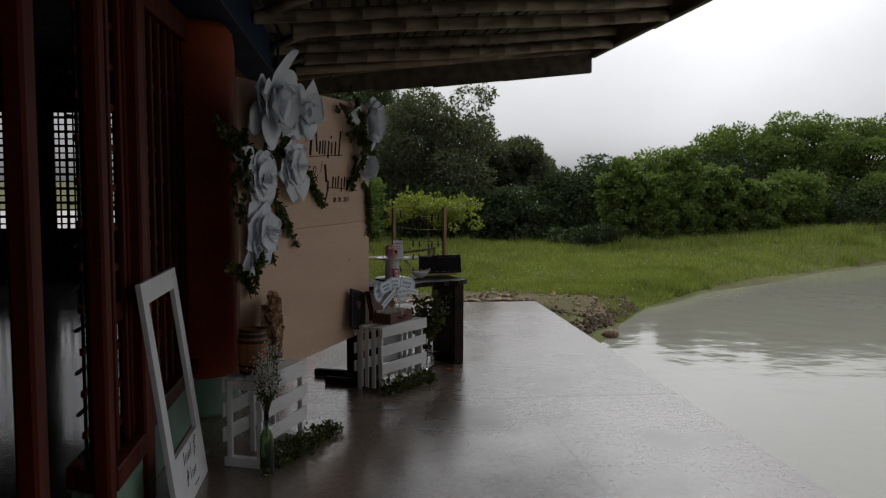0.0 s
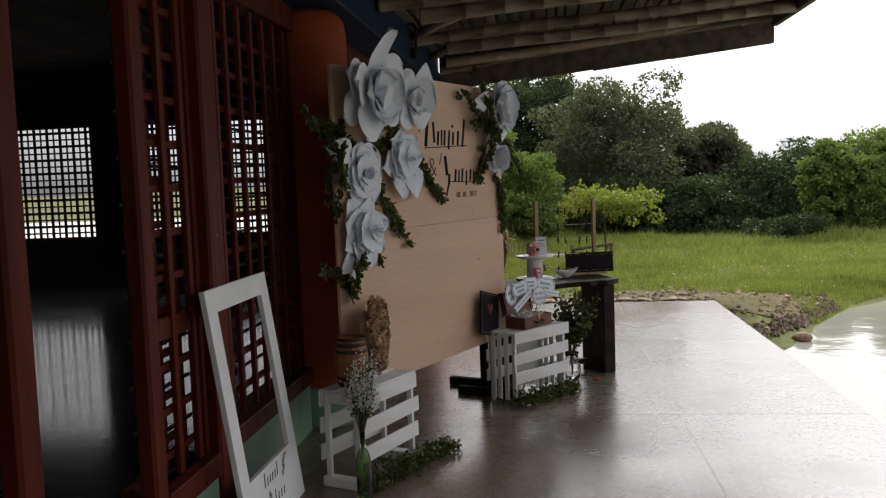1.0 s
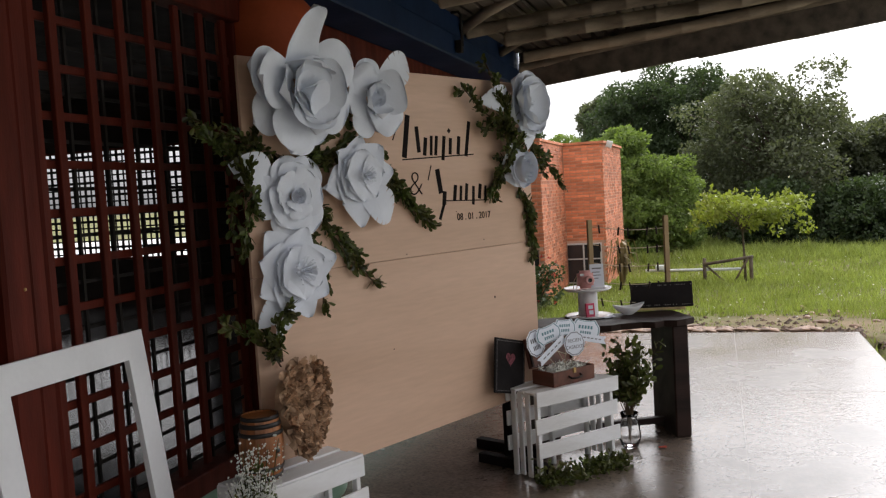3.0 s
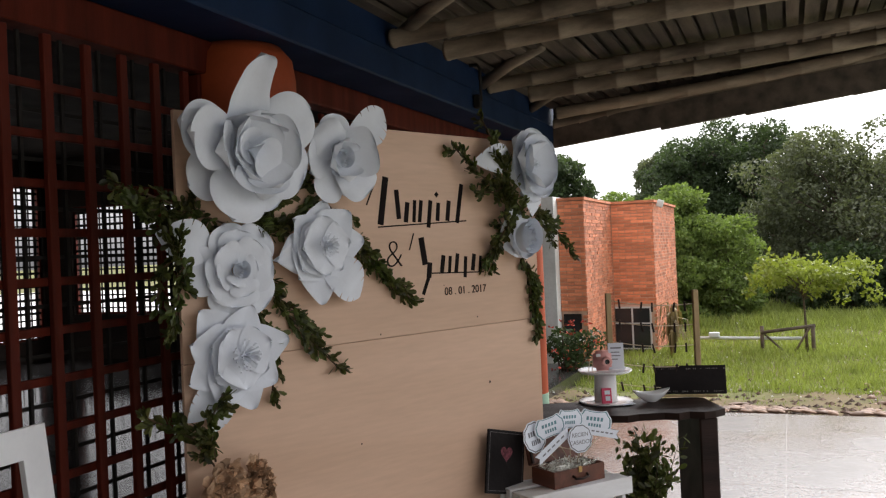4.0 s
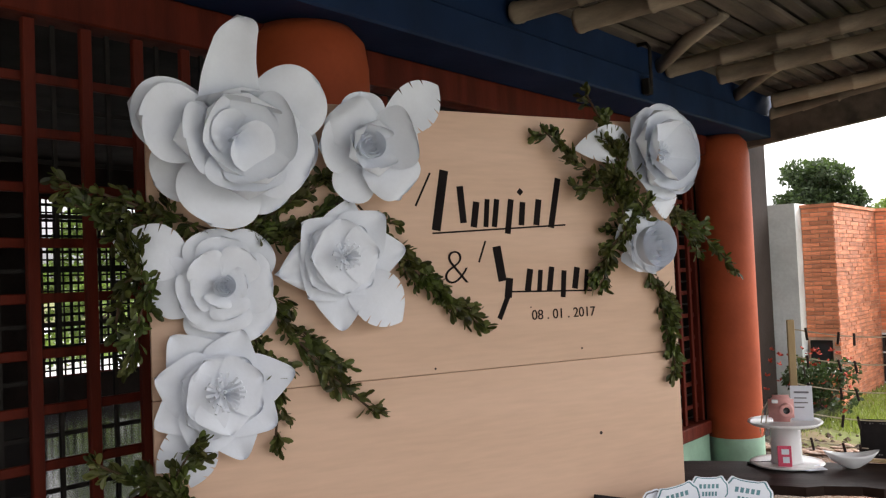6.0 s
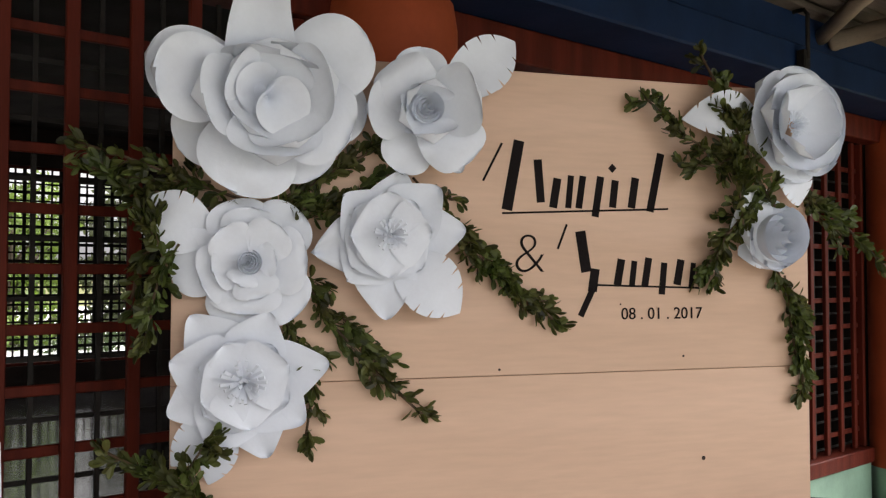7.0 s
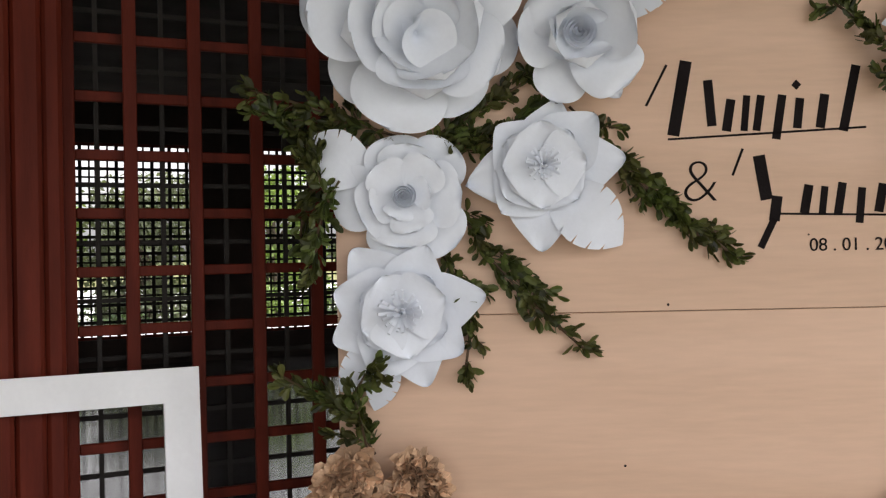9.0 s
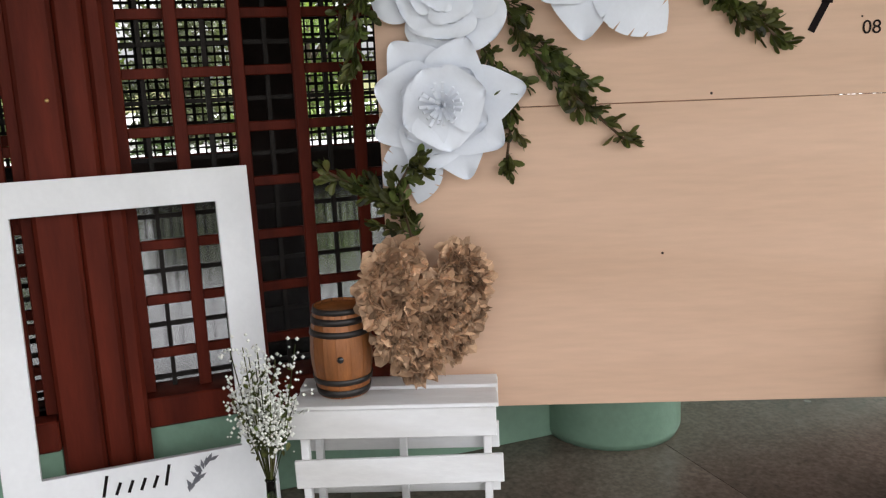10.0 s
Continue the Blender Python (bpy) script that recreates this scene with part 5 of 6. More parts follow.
def instant_camera():
    root = empty("instant_camera", pose(0.40, 7.54, 0.926, 0, 0, 20), "pale pink instant camera on the upper plate", "camera")
    bm = bmesh.new()
    bmesh.ops.create_cube(bm, size=1)
    bmesh.ops.scale(bm, vec=(0.105, 0.05, 0.115), verts=bm.verts)
    bmesh.ops.translate(bm, vec=(0, 0, 0.0575), verts=bm.verts)
    bmesh.ops.bevel(bm, geom=bm.edges[:], offset=0.018, segments=3, affect="EDGES")
    me = bpy.data.meshes.new("body")
    bm.to_mesh(me)
    bm.free()
    me.materials.append(PINK)
    me.shade_smooth()
    put("body", me, root)
    lens = put("lens_barrel", lathe("lens_barrel", [(0.03, 0), (0.03, 0.028), (0.024, 0.032), (0.014, 0.03)], PINK, 24), root, pose(0.02, -0.025, 0.055, 90, 0, 0))
    put("lens", lathe("lens", [(0.014, 0.030), (0.011, 0.026), (0, 0.026)], BLACKPL, 20), lens)
    put("flash", box_mesh("flash", (0.026, 0.004, 0.016), CERAMIC, 0.002), root, Matrix.Translation((-0.025, -0.026, 0.09)))
    put("strap", tube("strap", [(-0.05, 0, 0.09), (-0.075, -0.01, 0.05), (-0.09, -0.05, -0.03), (-0.085, -0.07, -0.06), (-0.07, -0.05, -0.03), (-0.052, 0, 0.08)], 0.0025, TWINE, 6), root)


instant_camera()
tent = empty("info_card", pose(0.47, 7.60, 0.925, -8, 0, 18), "white printed card standing behind the camera", "card")
put("sheet", box_mesh("sheet", (0.09, 0.002, 0.15), PAPER, 0.0), tent, Matrix.Translation((0, 0, 0.0755)))
put("print_bars", boxes_mesh("print_bars", [((-0.03, -0.0022, 0.118), (0.03, -0.0014, 0.126)), ((-0.03, -0.0022, 0.095), (0.02, -0.0014, 0.10)), ((-0.03, -0.0022, 0.075), (0.025, -0.0014, 0.08)), ((-0.03, -0.0022, 0.055), (0.01, -0.0014, 0.06))], GREYINK), tent)
film_box = empty("film_box", pose(0.44, 7.435, 0.755, -12, 0, 22), "hot-pink film box leaning on the stand", "box")
put("carton", box_mesh("carton", (0.055, 0.02, 0.085), HOTPINK, 0.001), film_box, Matrix.Translation((0, 0, 0.043)))
put("print_bars", boxes_mesh("print_bars", [((-0.012, -0.0112, 0.05), (0.018, -0.0102, 0.072)), ((-0.008, -0.0112, 0.015), (0.018, -0.0102, 0.04))], PAPER), film_box)


def boat_bowl():
    root = empty("boat_bowl", pose(0.66, 7.60, 0.742, 0, 0, 30), "white boat-shaped bowl on the table", "bowl")
    v, f = [], []
    for r, z in ((0.35, 0.0), (0.7, 0.018), (0.95, 0.045), (1.0, 0.055), (0.93, 0.05), (0.66, 0.022), (0.0, 0.008)):
        for k in range(28):
            a = 2 * math.pi * k / 28
            e = abs(math.cos(a)) ** 3
            v.append((0.09 * r * math.cos(a) * (1 + 0.25 * e), 0.05 * r * math.sin(a), z + 0.02 * e * r))
    for i in range(6):
        for k in range(28):
            k2 = (k + 1) % 28
            f.append((i * 28 + k, i * 28 + k2, (i + 1) * 28 + k2, (i + 1) * 28 + k))
    put("shell", data_mesh("shell", v, f, CERAMIC, True), root)


boat_bowl()
napkin = empty("paper_slip", pose(0.52, 7.49, 0.7425, 0, 0, 35), "small white paper slips lying on the table", "paper")
for k, (dx, dy, turn) in enumerate(((0, 0, 0), (0.012, -0.015, 14))):
    v = [(-0.045 + 0.09 * i / 6, -0.032 + 0.064 * j, 0.0015 + 0.0025 * k + 0.01 * (i / 6) ** 3 * j) for j in range(2) for i in range(7)]
    v += [(x, y, z + 0.0006) for x, y, z in v]
    f = [(i, i + 1, i + 8, i + 7) for i in range(6)] + [(14 + i, 21 + i, 22 + i, 15 + i) for i in range(6)]
    put("sheet", data_mesh("sheet", v, f, PAPER, True), napkin, pose(dx, dy, 0, 0, 0, turn))
marker = empty("marker_pen", pose(0.27, 7.46, 0.7475, 0, 90, 40), "black marker pen lying on the table", "pen")
put("barrel", lathe("barrel", [(0, 0), (0.005, 0), (0.0055, 0.01), (0.0055, 0.085), (0.004, 0.09), (0, 0.09)], BLACKPL, 14), marker)
put("cap", lathe("cap", [(0.0062, 0.085), (0.0062, 0.125), (0.004, 0.13), (0, 0.13)], BLACKPL, 14), marker)
chalk = empty("table_chalkboard", pose(0.675, 7.735, 0.76, -10, 0, 12), "long black chalkboard with a chalk scroll border, on a small ledge", "chalkboard")
put("slate", box_mesh("slate", (0.40, 0.012, 0.165), CHALK, 0.003), chalk, Matrix.Translation((0.19, 0, 0.083)))
put("ledge", box_mesh("ledge", (0.33, 0.05, 0.016), POSTWOOD, 0.003), chalk, Matrix.Translation((0.17, -0.01, -0.009)))
rg = random.Random(2)
scroll = []
for k in range(40):
    x = -0.002 + 0.01 * k
    for z in (0.148, 0.018):
        if rg.random() < 0.6:
            h = rg.uniform(0.002, 0.007)
            scroll.append(((x, -0.0068, z - h), (x + 0.006, -0.0061, z + h * 0.4)))
tagged(put("chalk_scroll", boxes_mesh("chalk_scroll", scroll, mat("pale_chalk", (0.16, 0.15, 0.14), 0.9, 0.3, 60)), chalk), kind="stuff")


def photo_line():
    root = empty("photo_string_frame", Matrix.Identity(4), "raw pine posts with twine lines and dark pegs on the table", "string frame")
    A, Bp = Vector((0.43, 7.63, 0.742)), Vector((0.90, 7.83, 0.742))
    for P in (A, Bp):
        put("post", box_mesh("post", (0.03, 0.03, 0.62), POSTWOOD, 0.002), root, pose(P.x, P.y, P.z + 0.31, 0, 0, 25))
    rg = random.Random(7)
    pegs = box_mesh("peg", (0.010, 0.012, 0.055), DARKWOOD, 0.002)
    for i in range(5):
        z0, z1 = 0.10 + 0.12 * i, 0.06 + 0.12 * i
        pts = []
        for k in range(9):
            t = k / 8
            p = A.lerp(Bp, t)
            pts.append((p.x, p.y, 0.742 + z0 + (z1 - z0) * t - 0.02 * math.sin(math.pi * t)))
        put("twine", tube("twine", pts, 0.003, TWINE, 6), root)
        for k in (1, 3, 4, 6, 7):
            p = pts[k]
            put("peg", pegs, root, pose(p[0], p[1], p[2] - 0.012, rg.uniform(-12, 12), rg.uniform(-14, 14), 25))


photo_line()


def leaf_vase():
    root = empty("leaf_vase", pose(0.68, 7.17, 0), "clear glass vase with dark green leafy branches on the floor", "vase")
    put("glass", lathe("glass", [(0, 0.004), (0.045, 0.0), (0.05, 0.01), (0.068, 0.07), (0.06, 0.14), (0.045, 0.18), (0.055, 0.215), (0.052, 0.215), (0.041, 0.18), (0.055, 0.14), (0.062, 0.07), (0.044, 0.014), (0, 0.012)], GLASS, 28), root)
    rg = random.Random(31)
    stems, places = [], []
    for i in range(30):
        a, sp = rg.uniform(0, 6.28), rg.uniform(0.03, 0.2)
        tip = Vector((sp * math.cos(a), sp * math.sin(a), rg.uniform(0.30, 0.66)))
        mid = Vector((tip.x * 0.35, tip.y * 0.35, 0.27))
        stems.append(tube_geo([(0, 0, 0.03), (tip.x * 0.1, tip.y * 0.1, 0.2), mid, tip], [0.003, 0.003, 0.0025, 0.0015], 5))
        for j in range(26):
            t = rg.uniform(0.1, 1.03)
            places.append((mid.lerp(tip, t) + Vector((rg.gauss(0, 0.014), rg.gauss(0, 0.014), rg.gauss(0, 0.012))), (tip - mid).normalized() * 0.7 + Vector((rg.gauss(0, 0.7), rg.gauss(0, 0.7), rg.gauss(0, 0.5)))))
    put("branches", data_mesh("branches", *join_geo(stems), STEM), root)
    put("leaves", data_mesh("leaves", *leaves_geo(places, rg, 0.05, 0.2), BOX), root)


leaf_vase()
petal = put("fallen_petal", petal_mesh(0.05, 0.022, "ace", 0.5, 0.2), None, pose(0.89, 7.17, 0.006, 0, 0, 70))
petal.data.materials[0] = REDPETAL
tagged(petal, "small red flower petal lying on the wet floor", "petal")


# ---------------------------------------------------------------- cobbles, stones, rail
def rock_mesh(seed, flat=0.55):
    rg = random.Random(seed)
    bm = bmesh.new()
    bmesh.ops.create_icosphere(bm, subdivisions=2, radius=1)
    for v in bm.verts:
        k = 1 + 0.28 * noise.noise(v.co * 1.3 + Vector((seed * 7.1, 0, 0)))
        v.co = Vector((v.co.x * k, v.co.y * k * 0.8, v.co.z * k * flat))
    me = bpy.data.meshes.new("stone")
    bm.to_mesh(me)
    bm.free()
    me.materials.append(STONE)
    me.shade_smooth()
    return me


ROCKS = [rock_mesh(s) for s in range(6)]
rg = random.Random(21)
bed = empty("cobble_border", Matrix.Identity(4), "border of brown river cobbles along the terrace end", "cobbles", kind="structure")
for i in range(295):
    x = rg.uniform(-2.2, 1.1) if i % 6 else rg.uniform(1.0, 2.3)
    y = 11.27 + abs(rg.gauss(0, 0.26 if x < 1.0 else 0.12))
    s = rg.uniform(0.026, 0.062)
    put("stone", ROCKS[i % 6], bed, pose(x, y, land(x, y) + 0.095 - 0.03 * (y - 11.3), rg.uniform(-14, 14), rg.uniform(-10, 10), rg.gauss(0, 30)) @ Matrix.Diagonal((s * 1.6, s, s * 0.62, 1)))
pebbles = random.Random(23)
items = []
for i in range(1500):
    x = pebbles.uniform(-1.5, 4.4)
    y = max(11.3 if x < 2.6 else 0, shore(max(2.5, x)) + 0.15) + abs(pebbles.gauss(0, 0.9 if i % 2 else 0.3))
    s = pebbles.uniform(0.012, 0.042) * (1.0 if i % 2 else 1.4)
    c = Vector((x, y, land(x, y) + s * 0.4))
    k = [Vector(q) * s * pebbles.uniform(0.7, 1.2) for q in ((1, 0.2, 0), (0.1, 0.9, 0.1), (-1, 0.1, 0), (0, -0.8, 0), (0.1, 0, 0.75), (0, 0, -0.6))]
    items.append(([c + q for q in k], [(0, 1, 4), (1, 2, 4), (2, 3, 4), (3, 0, 4), (1, 0, 5), (2, 1, 5), (3, 2, 5), (0, 3, 5)]))
ob = put("rubble", data_mesh("rubble", *join_geo(items), STONE))
tagged(ob, "loose brown rubble and pebbles on the bare bank", "rubble", kind="stuff")
for i in range(46):
    x = rg.uniform(2.0, 4.2)
    y = shore(max(2.5, x)) + rg.uniform(0.3, 2.8)
    if x < 2.6 and y < 11.4:
        y += 2.2
    s = rg.uniform(0.025, 0.065)
    ob = put("stone", ROCKS[i % 6], None, pose(x, y, land(x, y) + s * 0.2, 0, 0, rg.uniform(0, 360)) @ Matrix.Diagonal((s, s, s, 1)))
    tagged(ob, "pale grey stone half sunk in the rough grass bank", "stone", "stones on the bank")
ob = put("stone", ROCKS[2], None, pose(3.3, 10.45, -0.33) @ Matrix.Diagonal((0.11, 0.11, 0.13, 1)))
tagged(ob, "dark wet stone at the water's edge", "stone", "stones on the bank")


def low_rail():
    z = land(0.6, 17.0)
    root = empty("low_rail", pose(0.55, 17.0, z), "low weathered timber rail with a pale pipe in the grass", "rail")
    put("pipe", tube("pipe", [(-0.55, 0, 0.24), (1.0, 0.12, 0.22)], 0.024, RENDER, 10), root, None, "pale pipe")
    put("rail", tube("rail", [(0.4, 0.0, 0.32), (1.2, 0.1, 0.42)], 0.026, BARK, 8), root)
    for x in (0.42, 1.16):
        put("post", tube("post", [(x, 0.05, -0.1), (x, 0.05, 0.42)], 0.03, BARK, 8), root)
    put("brace", tube("brace", [(0.45, 0.05, 0.3), (0.75, 0.05, 0.0)], 0.018, BARK, 6), root)
    put("brace", tube("brace", [(1.12, 0.05, 0.4), (0.88, 0.05, 0.0)], 0.018, BARK, 6), root)
    put("block", box_mesh("block", (0.16, 0.1, 0.08), RENDER, 0.01), root, Matrix.Translation((-0.3, 0, 0.29)))


low_rail()


# ---------------------------------------------------------------- trees and shrubs
def foliage(name, clumps, count, leaf, material, rg, parent, label=""):
    """Many small leaves gathered in clumps (centre, radius)."""
    cs = np.array([c for c, r in clumps])
    rs = np.array([r for c, r in clumps])
    R = np.random.RandomState(rg.randrange(10 ** 6))
    w = np.array([r[0] * r[2] for r in rs])
    idx = R.choice(len(cs), count, p=w / w.sum())
    d = R.normal(size=(count, 3))
    d /= np.linalg.norm(d, axis=1)[:, None]
    rad = R.uniform(0.55, 1.05, count) ** 0.6
    p = cs[idx] + d * rs[idx] * rad[:, None]
    ax = R.normal(size=(count, 3)) + d * 0.4
    ax[:, 2] -= 0.25
    ax /= np.linalg.norm(ax, axis=1)[:, None]
    sd = np.cross(ax, R.normal(size=(count, 3)))
    sd /= np.linalg.norm(sd, axis=1)[:, None]
    L = leaf * R.uniform(0.6, 1.4, count)[:, None]
    a, b, c, e = p, p + ax * L * 0.5 + sd * L * 0.3, p + ax * L, p + ax * L * 0.5 - sd * L * 0.3
    v = np.stack([a, b, c, e], 1).reshape(-1, 3)
    me = bpy.data.meshes.new(name)
    me.vertices.add(len(v))
    me.vertices.foreach_set("co", v.ravel())
    me.loops.add(len(v))
    me.loops.foreach_set("vertex_index", np.arange(len(v)))
    me.polygons.add(count)
    me.polygons.foreach_set("loop_start", np.arange(0, len(v), 4))
    me.materials.append(material)
    me.update(calc_edges=True)
    return put(name, me, parent, None, label)


def tree(x, y, height, spread, material, seed, label, count=9000, leaf=0.13, low=0.04, group="trees beyond the meadow", trunk=0.0, lumps=46, flat=1.0):
    """A tapered trunk, limbs out to uneven clumps over the whole crown, and many small leaves."""
    rg = random.Random(seed)
    root = empty("tree", pose(x, y, land(x, y) - 0.05), label, "tree", group)
    tr = trunk or height * 0.028
    top = Vector((rg.uniform(-0.1, 0.1) * spread, rg.uniform(-0.1, 0.1) * spread, height * 0.8))
    items = [tube_geo([(0, 0, 0), (top.x * 0.2, top.y * 0.3, height * 0.3), (top.x * 0.6, top.y * 0.6, height * 0.55), top], [tr, tr * 0.8, tr * 0.5, tr * 0.15], 8)]
    clumps = []
    for i in range(lumps):
        a = 2.4 * i + rg.uniform(-0.5, 0.5)
        t = low + (0.9 - low) * ((i + rg.random()) / lumps)
        wide = math.sqrt(max(0.03, 1 - ((t - (0.35 + low * 0.4)) / 0.62) ** 2))
        r = spread * wide * rg.uniform(0.3, 0.86)
        p1 = Vector((r * math.cos(a), r * math.sin(a), height * t + rg.gauss(0, 0.03) * height))
        cr = spread * rg.uniform(0.16, 0.34)
        p1.z = min(p1.z, height - cr * 0.6 * flat)
        clumps.append((tuple(p1), (cr, cr, cr * rg.uniform(0.5, 0.8) * flat)))
        p0 = Vector((top.x * t * 0.6, top.y * t * 0.6, height * max(0.15, t - 0.22)))
        mid = p0.lerp(p1, 0.55) + Vector((0, 0, 0.03 * height))
        items.append(tube_geo([p0, mid, p1], [tr * 0.3, tr * 0.18, tr * 0.05], 5))
        for j in range(3):
            q = p1 + Vector((rg.uniform(-1, 1), rg.uniform(-1, 1), rg.uniform(-0.8, 0.35))) * cr
            c2 = cr * rg.uniform(0.25, 0.5)
            clumps.append((tuple(q), (c2, c2, c2 * 0.7)))
            items.append(tube_geo([mid.lerp(p1, 0.7), q], [tr * 0.07, tr * 0.02], 4))
    put("trunk", data_mesh("trunk", *join_geo(items), BARK, True), root)
    foliage("crown", clumps, count, leaf, material, rg, root)
    return root


FRESH = "fresh green broadleaf tree behind the brick building"
DARK, GREYG, BRIGHT = "dense dark-green broadleaf tree beyond the meadow", "spreading grey-green tree with drooping twigs", "feathery bright-green bamboo-like shrub tree"
TREES = [
    (-4.0, 24, 4.5, 1.15, TREE_A, FRESH), (-2.9, 34, 5.3, 1.2, TREE_B, GREYG), (-2.3, 23, 3.1, 1.2, TREE_C, BRIGHT), (-1.0, 22.4, 3.2, 1.25, TREE_C, BRIGHT), (0.0, 22.8, 2.5, 1.1, TREE_C, BRIGHT),
    (-1.3, 30, 5.2, 2.1, TREE_A, DARK), (0.6, 30.5, 5.7, 2.3, TREE_A, DARK), (2.7, 26.5, 4.6, 2.5, TREE_B, GREYG), (5.2, 27.5, 3.2, 1.6, TREE_B, GREYG),
    (6.6, 25.5, 2.2, 1.5, TREE_A, DARK), (8.2, 26, 2.5, 1.5, TREE_A, DARK), (10.2, 27.5, 2.8, 1.8, TREE_C, BRIGHT), (7.4, 22.8, 2.5, 0.7, TREE_C, BRIGHT), (8.3, 22.6, 2.0, 0.6, TREE_C, BRIGHT), (9.1, 23, 2.6, 0.8, TREE_C, BRIGHT), (10.4, 23.4, 2.2, 0.75, TREE_C, BRIGHT), (11.5, 23.0, 1.7, 0.6, TREE_C, BRIGHT),
    (11.6, 26, 2.5, 1.6, TREE_A, DARK), (12.6, 27.5, 3.4, 1.9, TREE_C, DARK), (14.8, 27, 3.6, 2.0, TREE_C, DARK), (17.2, 27, 3.4, 2.0, TREE_C, BRIGHT), (19.6, 27, 3.9, 2.2, TREE_A, DARK),
    (22.5, 27, 4.4, 2.4, TREE_B, GREYG), (26, 27, 4.6, 2.6, TREE_A, DARK), (30.5, 27, 4.8, 2.8, TREE_A, DARK), (13.2, 24.2, 1.8, 1.1, TREE_C, BRIGHT), (16.2, 24.5, 1.6, 1.1, TREE_C, BRIGHT), (20.5, 24.6, 2.0, 1.3, TREE_C, BRIGHT),
    (2.6, 24.5, 1.7, 1.3, TREE_A, DARK), (4.6, 24.3, 1.6, 1.3, TREE_A, DARK), (19, 24.5, 1.7, 1.3, TREE_A, DARK),
]
for i, (x, y, h, s, m_, lab) in enumerate(TREES):
    tree(x, y, h, s, m_, 300 + i, lab, 52000 if -3 < x < 6 and h > 3 else 30000 if h > 3 else 14000, 0.08 if m_ is TREE_C and x < 6 else 0.1, lumps=70)
tree(1.62, 17.2, 1.60, 1.0, TREE_Y, 400, "slender young tree with a flat yellow-green crown in the meadow", 2900, 0.08, 0.76, "young trees in the meadow", 0.026, 30, 0.16)


def shrub(x, y, h, s, material, seed, label, count=2500, leaf=0.09):
    rg = random.Random(seed)
    root = empty("shrub", pose(x, y, land(x, y) - 0.03), label, "shrub", "shrubs at the meadow's edge")
    clumps, stems = [], []
    for i in range(12):
        p = Vector((rg.gauss(0, s * 0.5), rg.gauss(0, s * 0.5), h * rg.uniform(0.25, 0.8)))
        r = s * rg.uniform(0.25, 0.5)
        clumps.append((tuple(p), (r, r, r * 0.75)))
        stems.append(tube_geo([(p.x * 0.2, p.y * 0.2, 0), p], [0.02, 0.008], 5))
    put("stems", data_mesh("stems", *join_geo(stems), BARK), root)
    foliage("crown", clumps, count, leaf, material, rg, root)
    return root


for i in range(36):
    x = -4 + 1.1 * i
    shrub(x, 24.6 + 0.8 * math.sin(i * 2.1) + (2.2 if x < 5 else 0.0), rg.uniform(0.7, 1.3), rg.uniform(0.8, 1.2), (TREE_A, TREE_C, TREE_A)[i % 3], 500 + i, "low dense green undergrowth at the foot of the trees")
for i in range(7):
    shrub(-17 + rg.uniform(-0.6, 0.6), -2 + 2.4 * i, rg.uniform(1.0, 1.5), 0.9, (TREE_C, TREE_A)[i % 2], 580 + i, "green garden shrub beyond the gravel yard", 1800, 0.1)
for i in range(7):
    tree(-20 + rg.uniform(-1, 1), -3 + 3.0 * i, rg.uniform(4.0, 5.0), 1.7, (TREE_C, TREE_B)[i % 2], 700 + i, "leafy green garden tree beyond the gravel yard", 7000, 0.16, group="garden trees")
shrub(6.1, 22.0, 0.6, 0.7, TREE_A, 560, "rounded dark-green bush in the meadow")
shrub(-1.45, 14.0, 0.85, 0.42, TREE_A, 561, "dark bush with red flowers beside the brick building", 1500, 0.06)
fl = random.Random(44)
items = []
for i in range(46):
    c = Vector((-1.45 + fl.gauss(0, 0.3), 13.9 + fl.gauss(0, 0.25), land(-1.75, 14) + fl.uniform(0.1, 0.8)))
    items.append(leaves_geo([(c, (fl.gauss(0, 1), fl.gauss(0, 1), 1)) for _ in range(5)], fl, 0.045, 0.8))
ob = put("red_blossoms", data_mesh("red_blossoms", *join_geo(items), REDPETAL))
tagged(ob, "scattered small red blossoms on the bush", "blossoms", kind="stuff")

# grass blades: one mesh, thicker near the terrace and along the shore
R = np.random.RandomState(11)
n_bl = 330000
bx = R.uniform(-6, 26, n_bl)
by = 11.5 + 14.5 * R.uniform(0, 1, n_bl) ** 1.5
bank = np.arange(n_bl) < 22000
bx[bank] = R.uniform(2.45, 6.5, 22000)
by[bank] = np.interp(bx[bank], [2.5, 3.45, 4.55, 6.0, 8.0], [9.5, 10.85, 12.65, 14.25, 15.95]) + R.uniform(0.0, 2.6, 22000)
ok = np.array([(y > shore(max(2.5, x)) + 0.1) and not (x < 2.2 and y < 12.0) and not (-3 < x < -1.3 and y > 14.95) and not (-1.4 < x < -0.6 and y > 17.0) for x, y in zip(bx, by)])
patch = np.array([noise.noise(Vector((x * 0.5, y * 0.5, 9))) for x, y in zip(bx, by)])
bare = (by < 13.3 + 1.6 * patch) & (bx < 3.7) & (patch < 0.4)
keep = ok & ~(bare & (R.uniform(size=n_bl) < 0.90))
bx, by, patch = bx[keep], by[keep], patch[keep]
bz = np.array([land(x, y) for x, y in zip(bx, by)])
n_bl = len(bx)
tuft = np.array([noise.noise(Vector((x * 1.6, y * 1.6, 21))) for x, y in zip(bx, by)])
